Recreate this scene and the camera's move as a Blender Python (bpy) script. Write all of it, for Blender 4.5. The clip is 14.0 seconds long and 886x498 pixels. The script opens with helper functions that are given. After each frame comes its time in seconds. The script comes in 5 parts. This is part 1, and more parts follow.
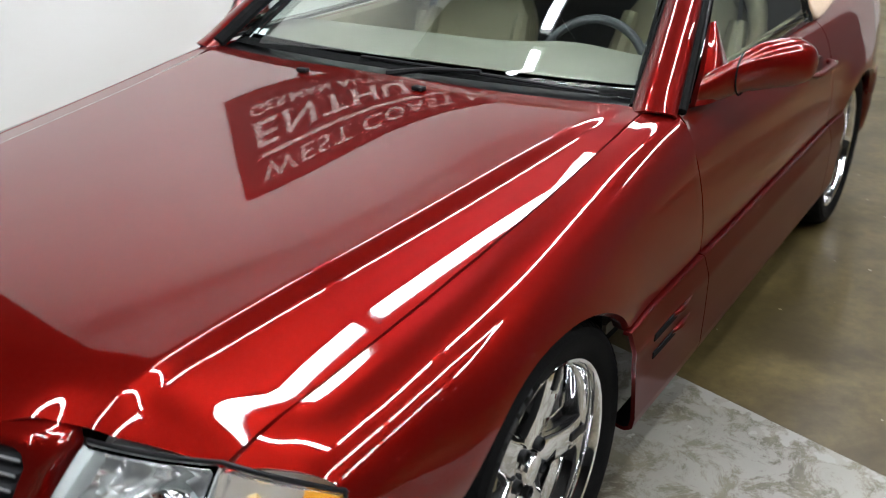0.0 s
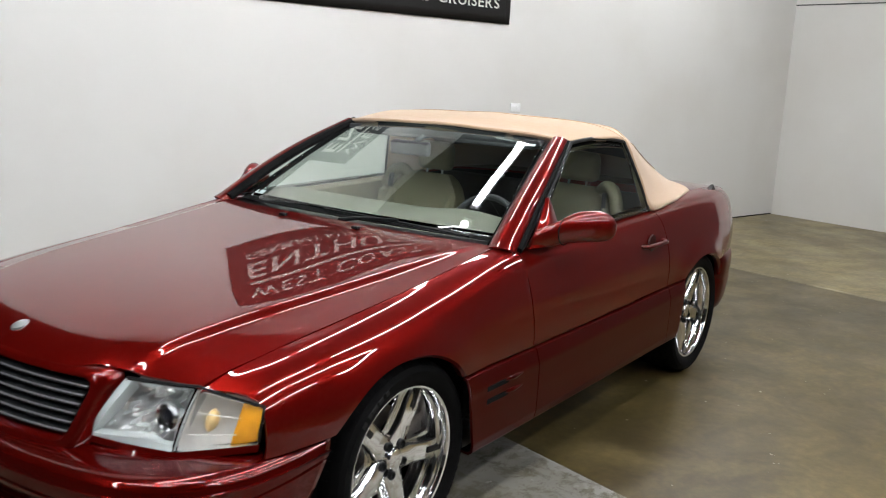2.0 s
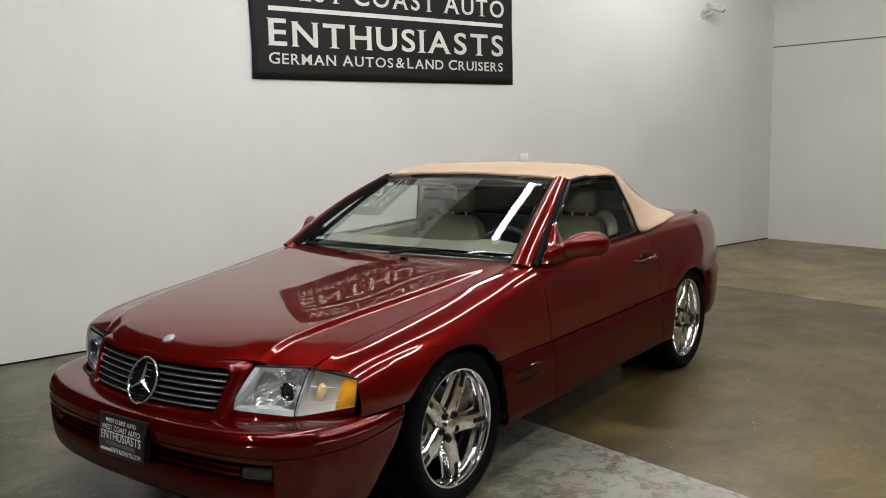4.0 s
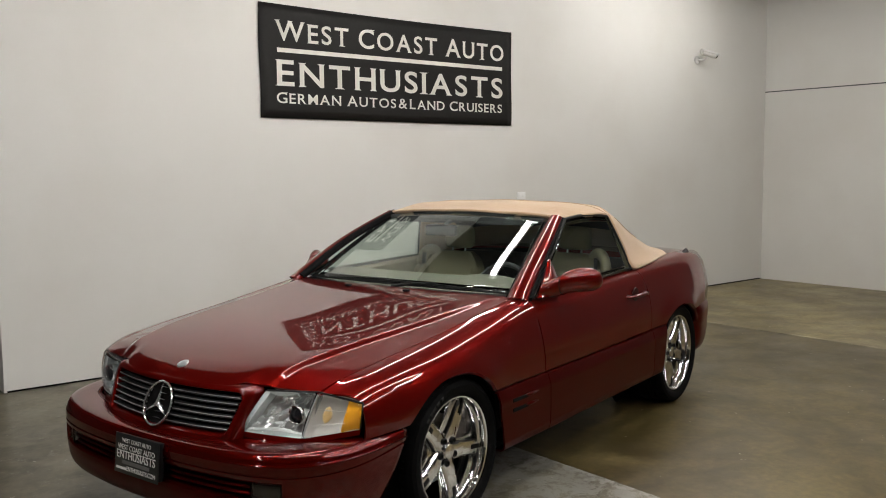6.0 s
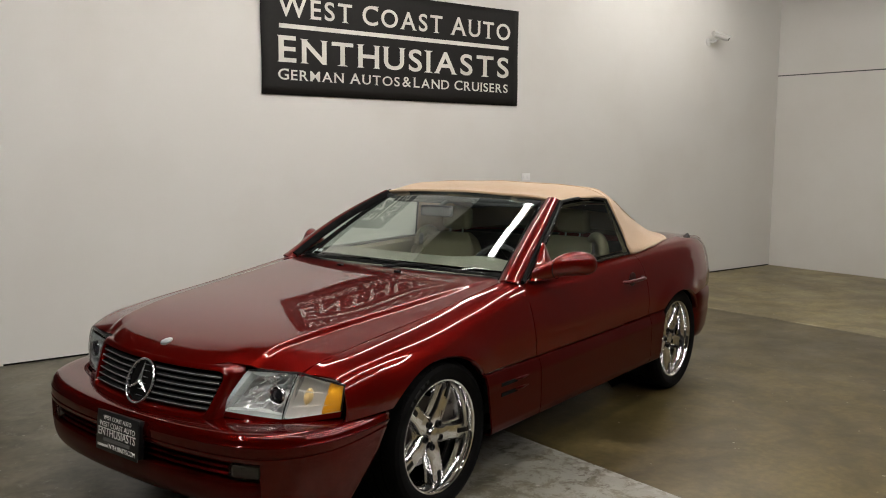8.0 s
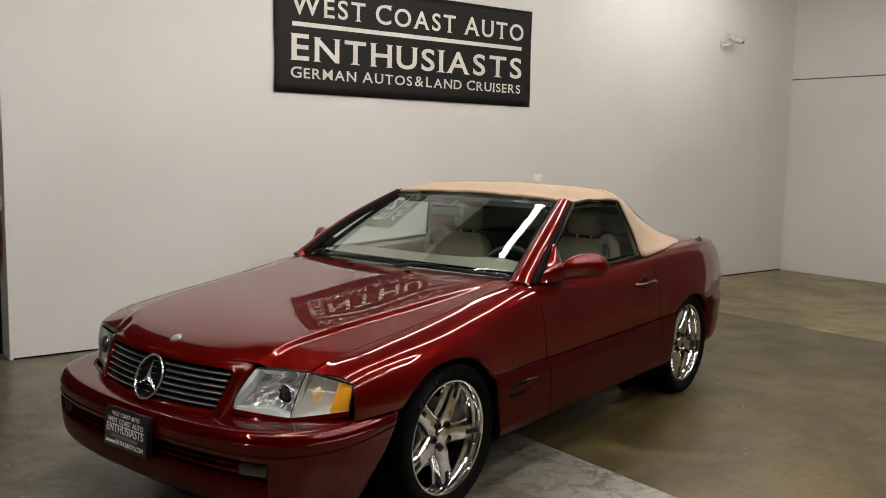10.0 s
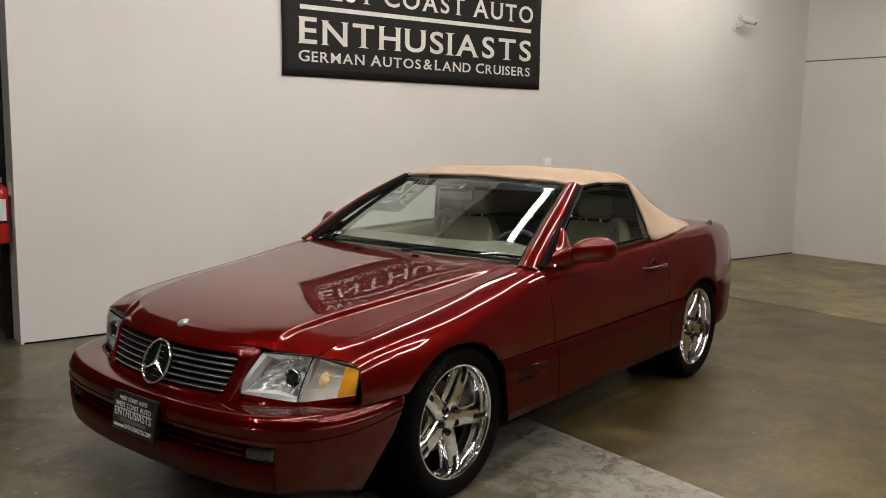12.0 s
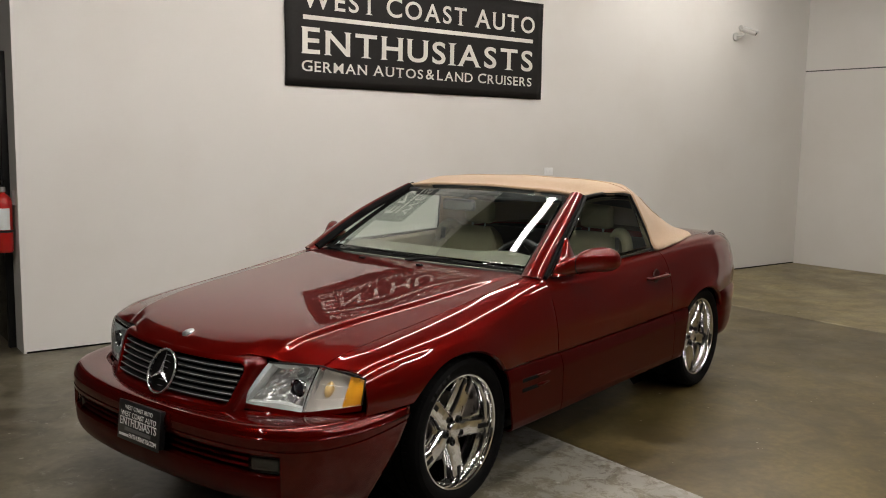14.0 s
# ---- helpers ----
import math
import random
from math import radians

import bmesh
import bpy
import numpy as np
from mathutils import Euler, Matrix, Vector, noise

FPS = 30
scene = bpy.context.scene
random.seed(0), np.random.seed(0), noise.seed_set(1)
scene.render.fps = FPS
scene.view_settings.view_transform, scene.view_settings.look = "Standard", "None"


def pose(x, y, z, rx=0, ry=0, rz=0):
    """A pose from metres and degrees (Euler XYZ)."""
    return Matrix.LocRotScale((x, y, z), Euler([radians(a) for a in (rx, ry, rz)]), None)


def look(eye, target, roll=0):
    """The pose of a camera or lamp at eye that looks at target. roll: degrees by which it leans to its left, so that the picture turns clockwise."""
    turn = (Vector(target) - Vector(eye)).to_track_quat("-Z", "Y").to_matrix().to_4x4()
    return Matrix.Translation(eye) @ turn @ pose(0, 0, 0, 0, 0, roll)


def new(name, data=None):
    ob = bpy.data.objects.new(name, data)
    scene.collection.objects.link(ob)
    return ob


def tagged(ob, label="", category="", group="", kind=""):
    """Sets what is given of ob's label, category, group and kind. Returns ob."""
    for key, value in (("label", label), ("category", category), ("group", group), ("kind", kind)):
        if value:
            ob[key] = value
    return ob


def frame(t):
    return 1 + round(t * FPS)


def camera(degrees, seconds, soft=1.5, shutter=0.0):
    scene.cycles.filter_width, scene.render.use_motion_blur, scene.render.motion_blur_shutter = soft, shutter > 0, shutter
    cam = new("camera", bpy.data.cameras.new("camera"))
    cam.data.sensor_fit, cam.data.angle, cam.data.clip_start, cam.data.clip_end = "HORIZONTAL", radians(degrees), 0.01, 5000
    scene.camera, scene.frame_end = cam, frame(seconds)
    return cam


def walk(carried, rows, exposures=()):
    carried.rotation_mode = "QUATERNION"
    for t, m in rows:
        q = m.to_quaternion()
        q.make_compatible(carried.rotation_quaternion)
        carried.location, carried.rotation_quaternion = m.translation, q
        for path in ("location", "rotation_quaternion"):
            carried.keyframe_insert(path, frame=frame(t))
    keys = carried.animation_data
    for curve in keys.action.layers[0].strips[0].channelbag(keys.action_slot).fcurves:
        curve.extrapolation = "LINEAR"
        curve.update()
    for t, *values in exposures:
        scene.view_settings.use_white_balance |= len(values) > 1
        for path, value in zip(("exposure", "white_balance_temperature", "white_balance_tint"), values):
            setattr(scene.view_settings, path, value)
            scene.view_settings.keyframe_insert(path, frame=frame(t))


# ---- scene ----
cam = camera(53.5, 14.0, soft=1.0, shutter=0.5)
PATH = [
    (0, (1.514, -1.275, 1.472), (0.467, 0.215, 0.646), -0.98),
    (0.5, (1.765, -1.249, 1.471), (0.568, 0.161, 0.710), 0.84),
    (1, (2.019, -1.625, 1.516), (0.854, -0.072, 1.036), -0.39),
    (1.5, (2.213, -1.802, 1.546), (1.164, -0.172, 1.056), 1.71),
    (2, (2.425, -2.035, 1.519), (1.287, -0.437, 1.130), 2.82),
    (2.5, (2.618, -2.253, 1.559), (1.424, -0.695, 1.175), 1.31),
    (3, (2.762, -2.512, 1.546), (1.553, -0.951, 1.230), -1.27),
    (5.5, (2.969, -2.946, 1.529), (1.806, -1.333, 1.312), -0.35),
    (6, (3.016, -2.996, 1.544), (1.834, -1.393, 1.362), -0.46),
    (6.5, (3.089, -3.022, 1.539), (1.904, -1.424, 1.339), -0.21),
    (7, (3.146, -3.027, 1.542), (1.924, -1.462, 1.301), -0.57),
    (7.5, (3.059, -2.881, 1.542), (1.842, -1.309, 1.321), -0.19),
    (8, (3.061, -2.885, 1.543), (1.859, -1.303, 1.316), 0.46),
    (10.5, (3.046, -2.870, 1.540), (1.824, -1.303, 1.313), 1.25),
    (11, (3.049, -2.864, 1.539), (1.826, -1.300, 1.298), 1.17),
    (11.5, (3.047, -2.858, 1.538), (1.818, -1.303, 1.276), 1.03),
    (12, (3.046, -2.850, 1.538), (1.811, -1.300, 1.275), 0.97),
    (12.5, (3.046, -2.853, 1.538), (1.809, -1.303, 1.272), 0.97),
    (13, (3.036, -2.858, 1.540), (1.800, -1.307, 1.275), 0.99),
    (13.5, (3.032, -2.862, 1.541), (1.796, -1.310, 1.291), 1.02),
    (14, (3.037, -2.870, 1.544), (1.800, -1.318, 1.301), 1.01),
]
walk(cam, [(t, look(eye, target, roll)) for t, eye, target, roll in PATH],
     exposures=[(0, 0.74, 5850, 10), (1.0, 0.78, 5900, 10), (1.5, 0.62, 5950, 11), (2.5, 0.30, 6050, 10), (3, 0.18, 6150, 10), (5.5, -0.05, 6450, 10.5), (6.5, -0.12, 6560, 11), (8, -0.15, 6640, 11.5), (11, -0.15, 6780, 13.5), (14, -0.15, 6800, 13.5)])

# ---- light and world ----
world = bpy.data.worlds.new("world")
scene.world = world
world.use_nodes = True
world.node_tree.nodes["Background"].inputs[0].default_value = (0.02, 0.021, 0.022, 1)
world.node_tree.nodes["Background"].inputs[1].default_value = 0.3
LAMP = 42.0
scene.view_settings.exposure = 0.0


# ---- materials ----
def mat(name, color, rough=0.5, metal=0.0, coat=0.0, coat_rough=0.03, trans=0.0, ior=1.45, emit=None, emit_s=0.0,
        vary=0.0, vscale=6.0, bump=0.0, bscale=80.0, sheen=0.0, alpha=1.0, rvary=0.0):
    """Principled material with colour variation at two scales and a fine bump, in object space."""
    m = bpy.data.materials.new(name)
    m.use_nodes = True
    nt = m.node_tree
    b = nt.nodes["Principled BSDF"]
    b.inputs["Base Color"].default_value = (*color, 1)
    b.inputs["Roughness"].default_value = rough
    b.inputs["Metallic"].default_value = metal
    b.inputs["Coat Weight"].default_value = coat
    b.inputs["Coat Roughness"].default_value = coat_rough
    b.inputs["Transmission Weight"].default_value = trans
    b.inputs["IOR"].default_value = ior
    b.inputs["Sheen Weight"].default_value = sheen
    b.inputs["Alpha"].default_value = alpha
    b.inputs["Specular IOR Level"].default_value = 0.1 if coat >= 0.9 and not trans else 0.5
    if emit:
        b.inputs["Emission Color"].default_value = (*emit, 1)
        b.inputs["Emission Strength"].default_value = emit_s
    tc = nt.nodes.new("ShaderNodeTexCoord")
    if vary or rvary:
        n1 = nt.nodes.new("ShaderNodeTexNoise")
        n1.inputs["Scale"].default_value = vscale
        n1.inputs["Detail"].default_value = 8
        nt.links.new(tc.outputs["Object"], n1.inputs["Vector"])
        n2 = nt.nodes.new("ShaderNodeTexNoise")
        n2.inputs["Scale"].default_value = vscale * 11
        n2.inputs["Detail"].default_value = 4
        nt.links.new(tc.outputs["Object"], n2.inputs["Vector"])
        mx = nt.nodes.new("ShaderNodeMath")
        mx.operation = "ADD"
        nt.links.new(n1.outputs["Fac"], mx.inputs[0])
        nt.links.new(n2.outputs["Fac"], mx.inputs[1])
        if vary:
            r = nt.nodes.new("ShaderNodeMapRange")
            r.inputs["From Min"].default_value, r.inputs["From Max"].default_value = 0.6, 1.4
            r.inputs["To Min"].default_value, r.inputs["To Max"].default_value = 1 - vary, 1 + vary
            nt.links.new(mx.outputs[0], r.inputs["Value"])
            v = nt.nodes.new("ShaderNodeVectorMath")
            v.operation = "SCALE"
            v.inputs[0].default_value = color
            nt.links.new(r.outputs[0], v.inputs["Scale"])
            nt.links.new(v.outputs[0], b.inputs["Base Color"])
        if rvary:
            r = nt.nodes.new("ShaderNodeMapRange")
            r.inputs["From Min"].default_value, r.inputs["From Max"].default_value = 0.6, 1.4
            r.inputs["To Min"].default_value, r.inputs["To Max"].default_value = max(0, rough - rvary), rough + rvary
            nt.links.new(mx.outputs[0], r.inputs["Value"])
            nt.links.new(r.outputs[0], b.inputs["Roughness"])
    if bump:
        n3 = nt.nodes.new("ShaderNodeTexNoise")
        n3.inputs["Scale"].default_value = bscale
        n3.inputs["Detail"].default_value = 6
        nt.links.new(tc.outputs["Object"], n3.inputs["Vector"])
        bp = nt.nodes.new("ShaderNodeBump")
        bp.inputs["Strength"].default_value = bump
        bp.inputs["Distance"].default_value = 0.004
        nt.links.new(n3.outputs["Fac"], bp.inputs["Height"])
        nt.links.new(bp.outputs[0], b.inputs["Normal"])
    return m


PAINT = mat("red_paint", (0.140, 0.0032, 0.0016), rough=0.29, metal=0.6, coat=1.0, coat_rough=0.008, vary=0.06, vscale=3.0)
# satin copy of the body red, darkened: lower panels' shade is in the colour
SHADED_RED = mat("shaded_cladding_red", (0.072, 0.0017, 0.0009), rough=0.30, metal=0.6, coat=0.45, coat_rough=0.06, vary=0.06, vscale=3.0)
# body red again, darkened to put the shade on the bumper into its colour
SHADED_BUMPER = mat("shaded_bumper_red", (0.098, 0.0022, 0.0011), rough=0.24, metal=0.6, coat=1.0, coat_rough=0.012, vary=0.06, vscale=3.0)
for m, k in ((PAINT, 1.57), (SHADED_RED, 1.45), (SHADED_BUMPER, 1.5)):
    m.node_tree.nodes["Principled BSDF"].inputs["Specular Tint"].default_value = (0.5, 0.03, 0.03, 1)
    m.node_tree.nodes["Principled BSDF"].inputs["Coat IOR"].default_value = k
HANDLE = mat("handle_red", (0.075, 0.0022, 0.0012), rough=0.34, metal=0.4, coat=0.12, coat_rough=0.2, vary=0.08, vscale=12)
# body red darkened to paint the shade inside the handle's hollow
RECESS_SHADE = mat("recess_shade_red", (0.030, 0.0012, 0.0008), rough=0.45, metal=0.3, vary=0.1, vscale=12)
BLACK = mat("black_trim", (0.007, 0.007, 0.0075), rough=0.42, vary=0.2, vscale=20)
GLOSS_BLACK = mat("gloss_black", (0.008, 0.008, 0.009), rough=0.12, coat=0.5)
DARK = mat("dark_liner", (0.010, 0.010, 0.010), rough=0.9, vary=0.3, vscale=12)
RUBBER = mat("tyre_rubber", (0.004, 0.004, 0.0042), rough=0.7, vary=0.25, vscale=14, bump=0.2, bscale=160)
RUBBER.node_tree.nodes["Principled BSDF"].inputs["Specular IOR Level"].default_value = 0.10
for m, k in ((DARK, 0.02), (BLACK, 0.3)):
    m.node_tree.nodes["Principled BSDF"].inputs["Specular IOR Level"].default_value = k
CHROME = mat("chrome", (0.92, 0.92, 0.925), rough=0.06, metal=1.0, rvary=0.03, vscale=9)
SATIN = mat("satin_metal", (0.72, 0.73, 0.74), rough=0.3, metal=0.8)
STEEL = mat("brake_steel", (0.22, 0.20, 0.19), rough=0.5, metal=0.9, vary=0.3, vscale=18)
GLASS = mat("tinted_glass", (0.80, 0.88, 0.84), rough=0.0, trans=1.0, ior=1.5)
LENS = mat("clear_lens", (0.97, 0.98, 0.98), rough=0.03, trans=1.0, ior=1.3, bump=0.02, bscale=60)
SIGLENS = mat("textured_lens", (0.97, 0.97, 0.96), rough=0.22, trans=1.0, ior=1.25, bump=0.35, bscale=90)
AMBER_BULB = mat("amber_bulb_glass", (0.85, 0.62, 0.28), rough=0.3, coat=0.4, bump=0.5, bscale=120, vary=0.15)
AMBER = mat("amber_lens", (0.90, 0.40, 0.02), rough=0.15, coat=0.6, bump=0.5, bscale=120, vary=0.1)
CANVAS = mat("tan_canvas", (0.48, 0.335, 0.215), rough=0.9, sheen=0.3, vary=0.07, vscale=5, bump=0.25, bscale=420)
LEATHER = mat("cream_leather", (0.20, 0.180, 0.113), rough=0.5, vary=0.1, vscale=7, bump=0.25, bscale=160)
DASH = mat("grey_dash", (0.115, 0.112, 0.086), rough=0.6, vary=0.1, vscale=9, bump=0.2, bscale=220)
DARKGREY = mat("dark_grey_plastic", (0.03, 0.031, 0.033), rough=0.5, vary=0.15)
CARPET = mat("beige_carpet", (0.20, 0.17, 0.13), rough=0.95, vary=0.2, vscale=30, bump=0.4, bscale=300)


def vec3(nt, a, b, fac):
    m = nt.nodes.new("ShaderNodeMix")
    m.data_type = "RGBA"
    m.inputs[6].default_value, m.inputs[7].default_value = (*a, 1), (*b, 1)
    nt.links.new(fac, m.inputs[0])
    return m.outputs[2]


def wall_paint(name, base, dirt):
    m = bpy.data.materials.new(name)
    m.use_nodes = True
    nt = m.node_tree
    b = nt.nodes["Principled BSDF"]
    b.inputs["Roughness"].default_value = 0.55
    tc = nt.nodes.new("ShaderNodeTexCoord")
    big = nt.nodes.new("ShaderNodeTexNoise")
    big.inputs["Scale"].default_value, big.inputs["Detail"].default_value = 0.9, 6
    nt.links.new(tc.outputs["Object"], big.inputs["Vector"])
    mp = nt.nodes.new("ShaderNodeMapRange")
    mp.inputs["From Min"].default_value, mp.inputs["From Max"].default_value = 0.45, 0.8
    nt.links.new(big.outputs["Fac"], mp.inputs["Value"])
    col = vec3(nt, base, dirt, mp.outputs[0])
    nt.links.new(col, b.inputs["Base Color"])
    fine = nt.nodes.new("ShaderNodeTexNoise")
    fine.inputs["Scale"].default_value, fine.inputs["Detail"].default_value = 60, 8
    nt.links.new(tc.outputs["Object"], fine.inputs["Vector"])
    wide = nt.nodes.new("ShaderNodeTexNoise")
    wide.inputs["Scale"].default_value, wide.inputs["Detail"].default_value = 1.6, 2
    nt.links.new(tc.outputs["Object"], wide.inputs["Vector"])
    bp = nt.nodes.new("ShaderNodeBump")
    bp.inputs["Strength"].default_value, bp.inputs["Distance"].default_value = 0.12, 0.003
    nt.links.new(fine.outputs["Fac"], bp.inputs["Height"])
    bp2 = nt.nodes.new("ShaderNodeBump")
    bp2.inputs["Strength"].default_value, bp2.inputs["Distance"].default_value = 0.25, 0.01
    nt.links.new(wide.outputs["Fac"], bp2.inputs["Height"])
    nt.links.new(bp.outputs[0], bp2.inputs["Normal"])
    nt.links.new(bp2.outputs[0], b.inputs["Normal"])
    return m


WALL = wall_paint("white_wall", (0.74, 0.73, 0.70), (0.68, 0.66, 0.62))
CEIL = mat("dark_ceiling", (0.03, 0.03, 0.03), rough=0.9, vary=0.2, vscale=2)
# dark grey puts an unlit room into the unseen walls' colour; also the seam
DIM = mat("dim_grey", (0.10, 0.10, 0.098), rough=0.8, vary=0.15, vscale=1.5)


def concrete(name, c_dark, c_light, stain, rough):
    m = bpy.data.materials.new(name)
    m.use_nodes = True
    nt = m.node_tree
    b = nt.nodes["Principled BSDF"]
    tc = nt.nodes.new("ShaderNodeTexCoord")

    def nz(scale, detail, dist=0.0):
        n = nt.nodes.new("ShaderNodeTexNoise")
        n.inputs["Scale"].default_value, n.inputs["Detail"].default_value = scale, detail
        n.inputs["Distortion"].default_value = dist
        n.inputs["Roughness"].default_value = 0.60
        nt.links.new(tc.outputs["Object"], n.inputs["Vector"])
        return n.outputs["Fac"]

    def rng(fac, lo, hi, a=0.0, z=1.0):
        r = nt.nodes.new("ShaderNodeMapRange")
        r.inputs["From Min"].default_value, r.inputs["From Max"].default_value = lo, hi
        r.inputs["To Min"].default_value, r.inputs["To Max"].default_value = a, z
        nt.links.new(fac, r.inputs["Value"])
        return r.outputs[0]

    base = vec3(nt, c_dark, c_light, rng(nz(1.35, 12, 0.7), 0.38, 0.62))
    grain = nt.nodes.new("ShaderNodeVectorMath")
    grain.operation = "SCALE"
    nt.links.new(base, grain.inputs[0])
    nt.links.new(rng(nz(24, 9), 0.3, 0.7, 0.74, 1.26), grain.inputs["Scale"])
    base = grain.outputs[0]
    mx = nt.nodes.new("ShaderNodeMix")
    mx.data_type = "RGBA"
    mx.inputs[7].default_value = (*stain, 1)
    nt.links.new(base, mx.inputs[6])
    nt.links.new(rng(nz(3.1, 12, 1.0), 0.44, 0.70, 0.0, 0.72), mx.inputs[0])
    sp = nt.nodes.new("ShaderNodeMix")
    sp.data_type = "RGBA"
    sp.inputs[7].default_value = (0.45, 0.43, 0.38, 1)
    nt.links.new(mx.outputs[2], sp.inputs[6])
    nt.links.new(rng(nz(15, 3), 0.705, 0.722, 0.0, 0.8), sp.inputs[0])
    nt.links.new(sp.outputs[2], b.inputs["Base Color"])
    nt.links.new(rng(nz(2.1, 4), 0.35, 0.65, rough - 0.04, rough + 0.06), b.inputs["Roughness"])
    bp = nt.nodes.new("ShaderNodeBump")
    bp.inputs["Strength"].default_value, bp.inputs["Distance"].default_value = 0.07, 0.003
    nt.links.new(nz(45, 8), bp.inputs["Height"])
    nt.links.new(bp.outputs[0], b.inputs["Normal"])
    return m


FLOOR = concrete("polished_concrete", (0.056, 0.0405, 0.0128), (0.130, 0.098, 0.037), (0.034, 0.0235, 0.007), 0.36)
FAR_FLOOR = concrete("pale_brown_concrete", (0.125, 0.098, 0.040), (0.27, 0.218, 0.100), (0.092, 0.070, 0.027), 0.38)
SEAM = concrete("worn_seam", (0.10, 0.080, 0.036), (0.42, 0.37, 0.25), (0.09, 0.07, 0.03), 0.42)
GREYFLOOR = concrete("grey_concrete", (0.060, 0.050, 0.030), (0.150, 0.131, 0.086), (0.20, 0.182, 0.132), 0.38)


def worn_floor(name, under, joint):
    """Floor whose pale worn coating shows in an uneven field beside the joint and breaks up away from it."""
    m = under.copy()
    m.name = name
    nt = m.node_tree
    out = nt.nodes["Material Output"]
    src = nt.nodes["Principled BSDF"]
    top = nt.nodes.new("ShaderNodeBsdfPrincipled")
    top.inputs["Roughness"].default_value = 0.5
    tc = nt.nodes.new("ShaderNodeTexCoord")
    n1 = nt.nodes.new("ShaderNodeTexNoise")
    n1.inputs["Scale"].default_value, n1.inputs["Detail"].default_value, n1.inputs["Distortion"].default_value = 9.0, 15, 0.5
    n1.inputs["Roughness"].default_value = 0.82
    nt.links.new(tc.outputs["Object"], n1.inputs["Vector"])
    n2 = nt.nodes.new("ShaderNodeTexNoise")
    n2.inputs["Scale"].default_value, n2.inputs["Detail"].default_value = 1.3, 8
    nt.links.new(tc.outputs["Object"], n2.inputs["Vector"])
    sep = nt.nodes.new("ShaderNodeSeparateXYZ")
    nt.links.new(tc.outputs["Object"], sep.inputs[0])
    fade = nt.nodes.new("ShaderNodeMapRange")
    fade.inputs["From Min"].default_value, fade.inputs["From Max"].default_value = joint - 1.25, joint - 0.30
    fade.inputs["To Min"].default_value = 0.30
    nt.links.new(sep.outputs[0], fade.inputs["Value"])
    add = nt.nodes.new("ShaderNodeMath")
    add.operation = "MULTIPLY_ADD"
    add.inputs[1].default_value = 0.175
    nt.links.new(fade.outputs[0], add.inputs[0])
    nt.links.new(n1.outputs["Fac"], add.inputs[2])
    edge = nt.nodes.new("ShaderNodeMapRange")
    edge.inputs["From Min"].default_value, edge.inputs["From Max"].default_value = 0.615, 0.69
    edge.inputs["To Max"].default_value = 0.72
    nt.links.new(add.outputs[0], edge.inputs["Value"])
    nt.links.new(vec3(nt, (0.17, 0.163, 0.142), (0.40, 0.39, 0.355), n2.outputs["Fac"]), top.inputs["Base Color"])
    chip = nt.nodes.new("ShaderNodeMapRange")
    chip.inputs["From Min"].default_value, chip.inputs["From Max"].default_value = joint - 0.16, joint - 0.005
    nt.links.new(sep.outputs[0], chip.inputs["Value"])
    n3 = nt.nodes.new("ShaderNodeTexNoise")
    n3.inputs["Scale"].default_value, n3.inputs["Detail"].default_value = 16.0, 10
    nt.links.new(tc.outputs["Object"], n3.inputs["Vector"])
    cm = nt.nodes.new("ShaderNodeMath")
    cm.operation = "MULTIPLY_ADD"
    cm.inputs[1].default_value = 0.30
    nt.links.new(chip.outputs[0], cm.inputs[0])
    nt.links.new(n3.outputs["Fac"], cm.inputs[2])
    ce = nt.nodes.new("ShaderNodeMapRange")
    ce.inputs["From Min"].default_value, ce.inputs["From Max"].default_value = 0.72, 0.78
    nt.links.new(cm.outputs[0], ce.inputs["Value"])
    both = nt.nodes.new("ShaderNodeMath")
    both.operation = "MAXIMUM"
    nt.links.new(edge.outputs[0], both.inputs[0])
    nt.links.new(ce.outputs[0], both.inputs[1])
    mix = nt.nodes.new("ShaderNodeMixShader")
    nt.links.new(both.outputs[0], mix.inputs[0])
    nt.links.new(src.outputs[0], mix.inputs[1])
    nt.links.new(top.outputs[0], mix.inputs[2])
    nt.links.new(mix.outputs[0], out.inputs["Surface"])
    return m


PATCH = worn_floor("worn_floor", GREYFLOOR, 1.907)


# ---- mesh tools ----
def crv(*pts):
    """A smooth curve through (t, value) pairs."""
    ts = np.array([p[0] for p in pts], float)
    vs = np.array([p[1] for p in pts], float)
    d = np.diff(vs) / np.diff(ts)
    m = np.empty(len(ts))
    m[0], m[-1] = d[0], d[-1]
    for i in range(1, len(ts) - 1):
        m[i] = 0 if d[i - 1] * d[i] <= 0 else 2 * d[i - 1] * d[i] / (d[i - 1] + d[i])

    def f(t):
        t = min(max(t, ts[0]), ts[-1])
        i = min(int(np.searchsorted(ts, t, side="right")) - 1, len(ts) - 2)
        h = ts[i + 1] - ts[i]
        s = (t - ts[i]) / h
        return float((2 * s**3 - 3 * s**2 + 1) * vs[i] + (s**3 - 2 * s**2 + s) * h * m[i]
                     + (-2 * s**3 + 3 * s**2) * vs[i + 1] + (s**3 - s**2) * h * m[i + 1])
    return f


def poly(deg, *pts):
    """A smooth polynomial fitted to (t, value) pairs."""
    c = np.polyfit([p[0] for p in pts], [p[1] for p in pts], deg)
    return lambda t: float(np.polyval(c, t))


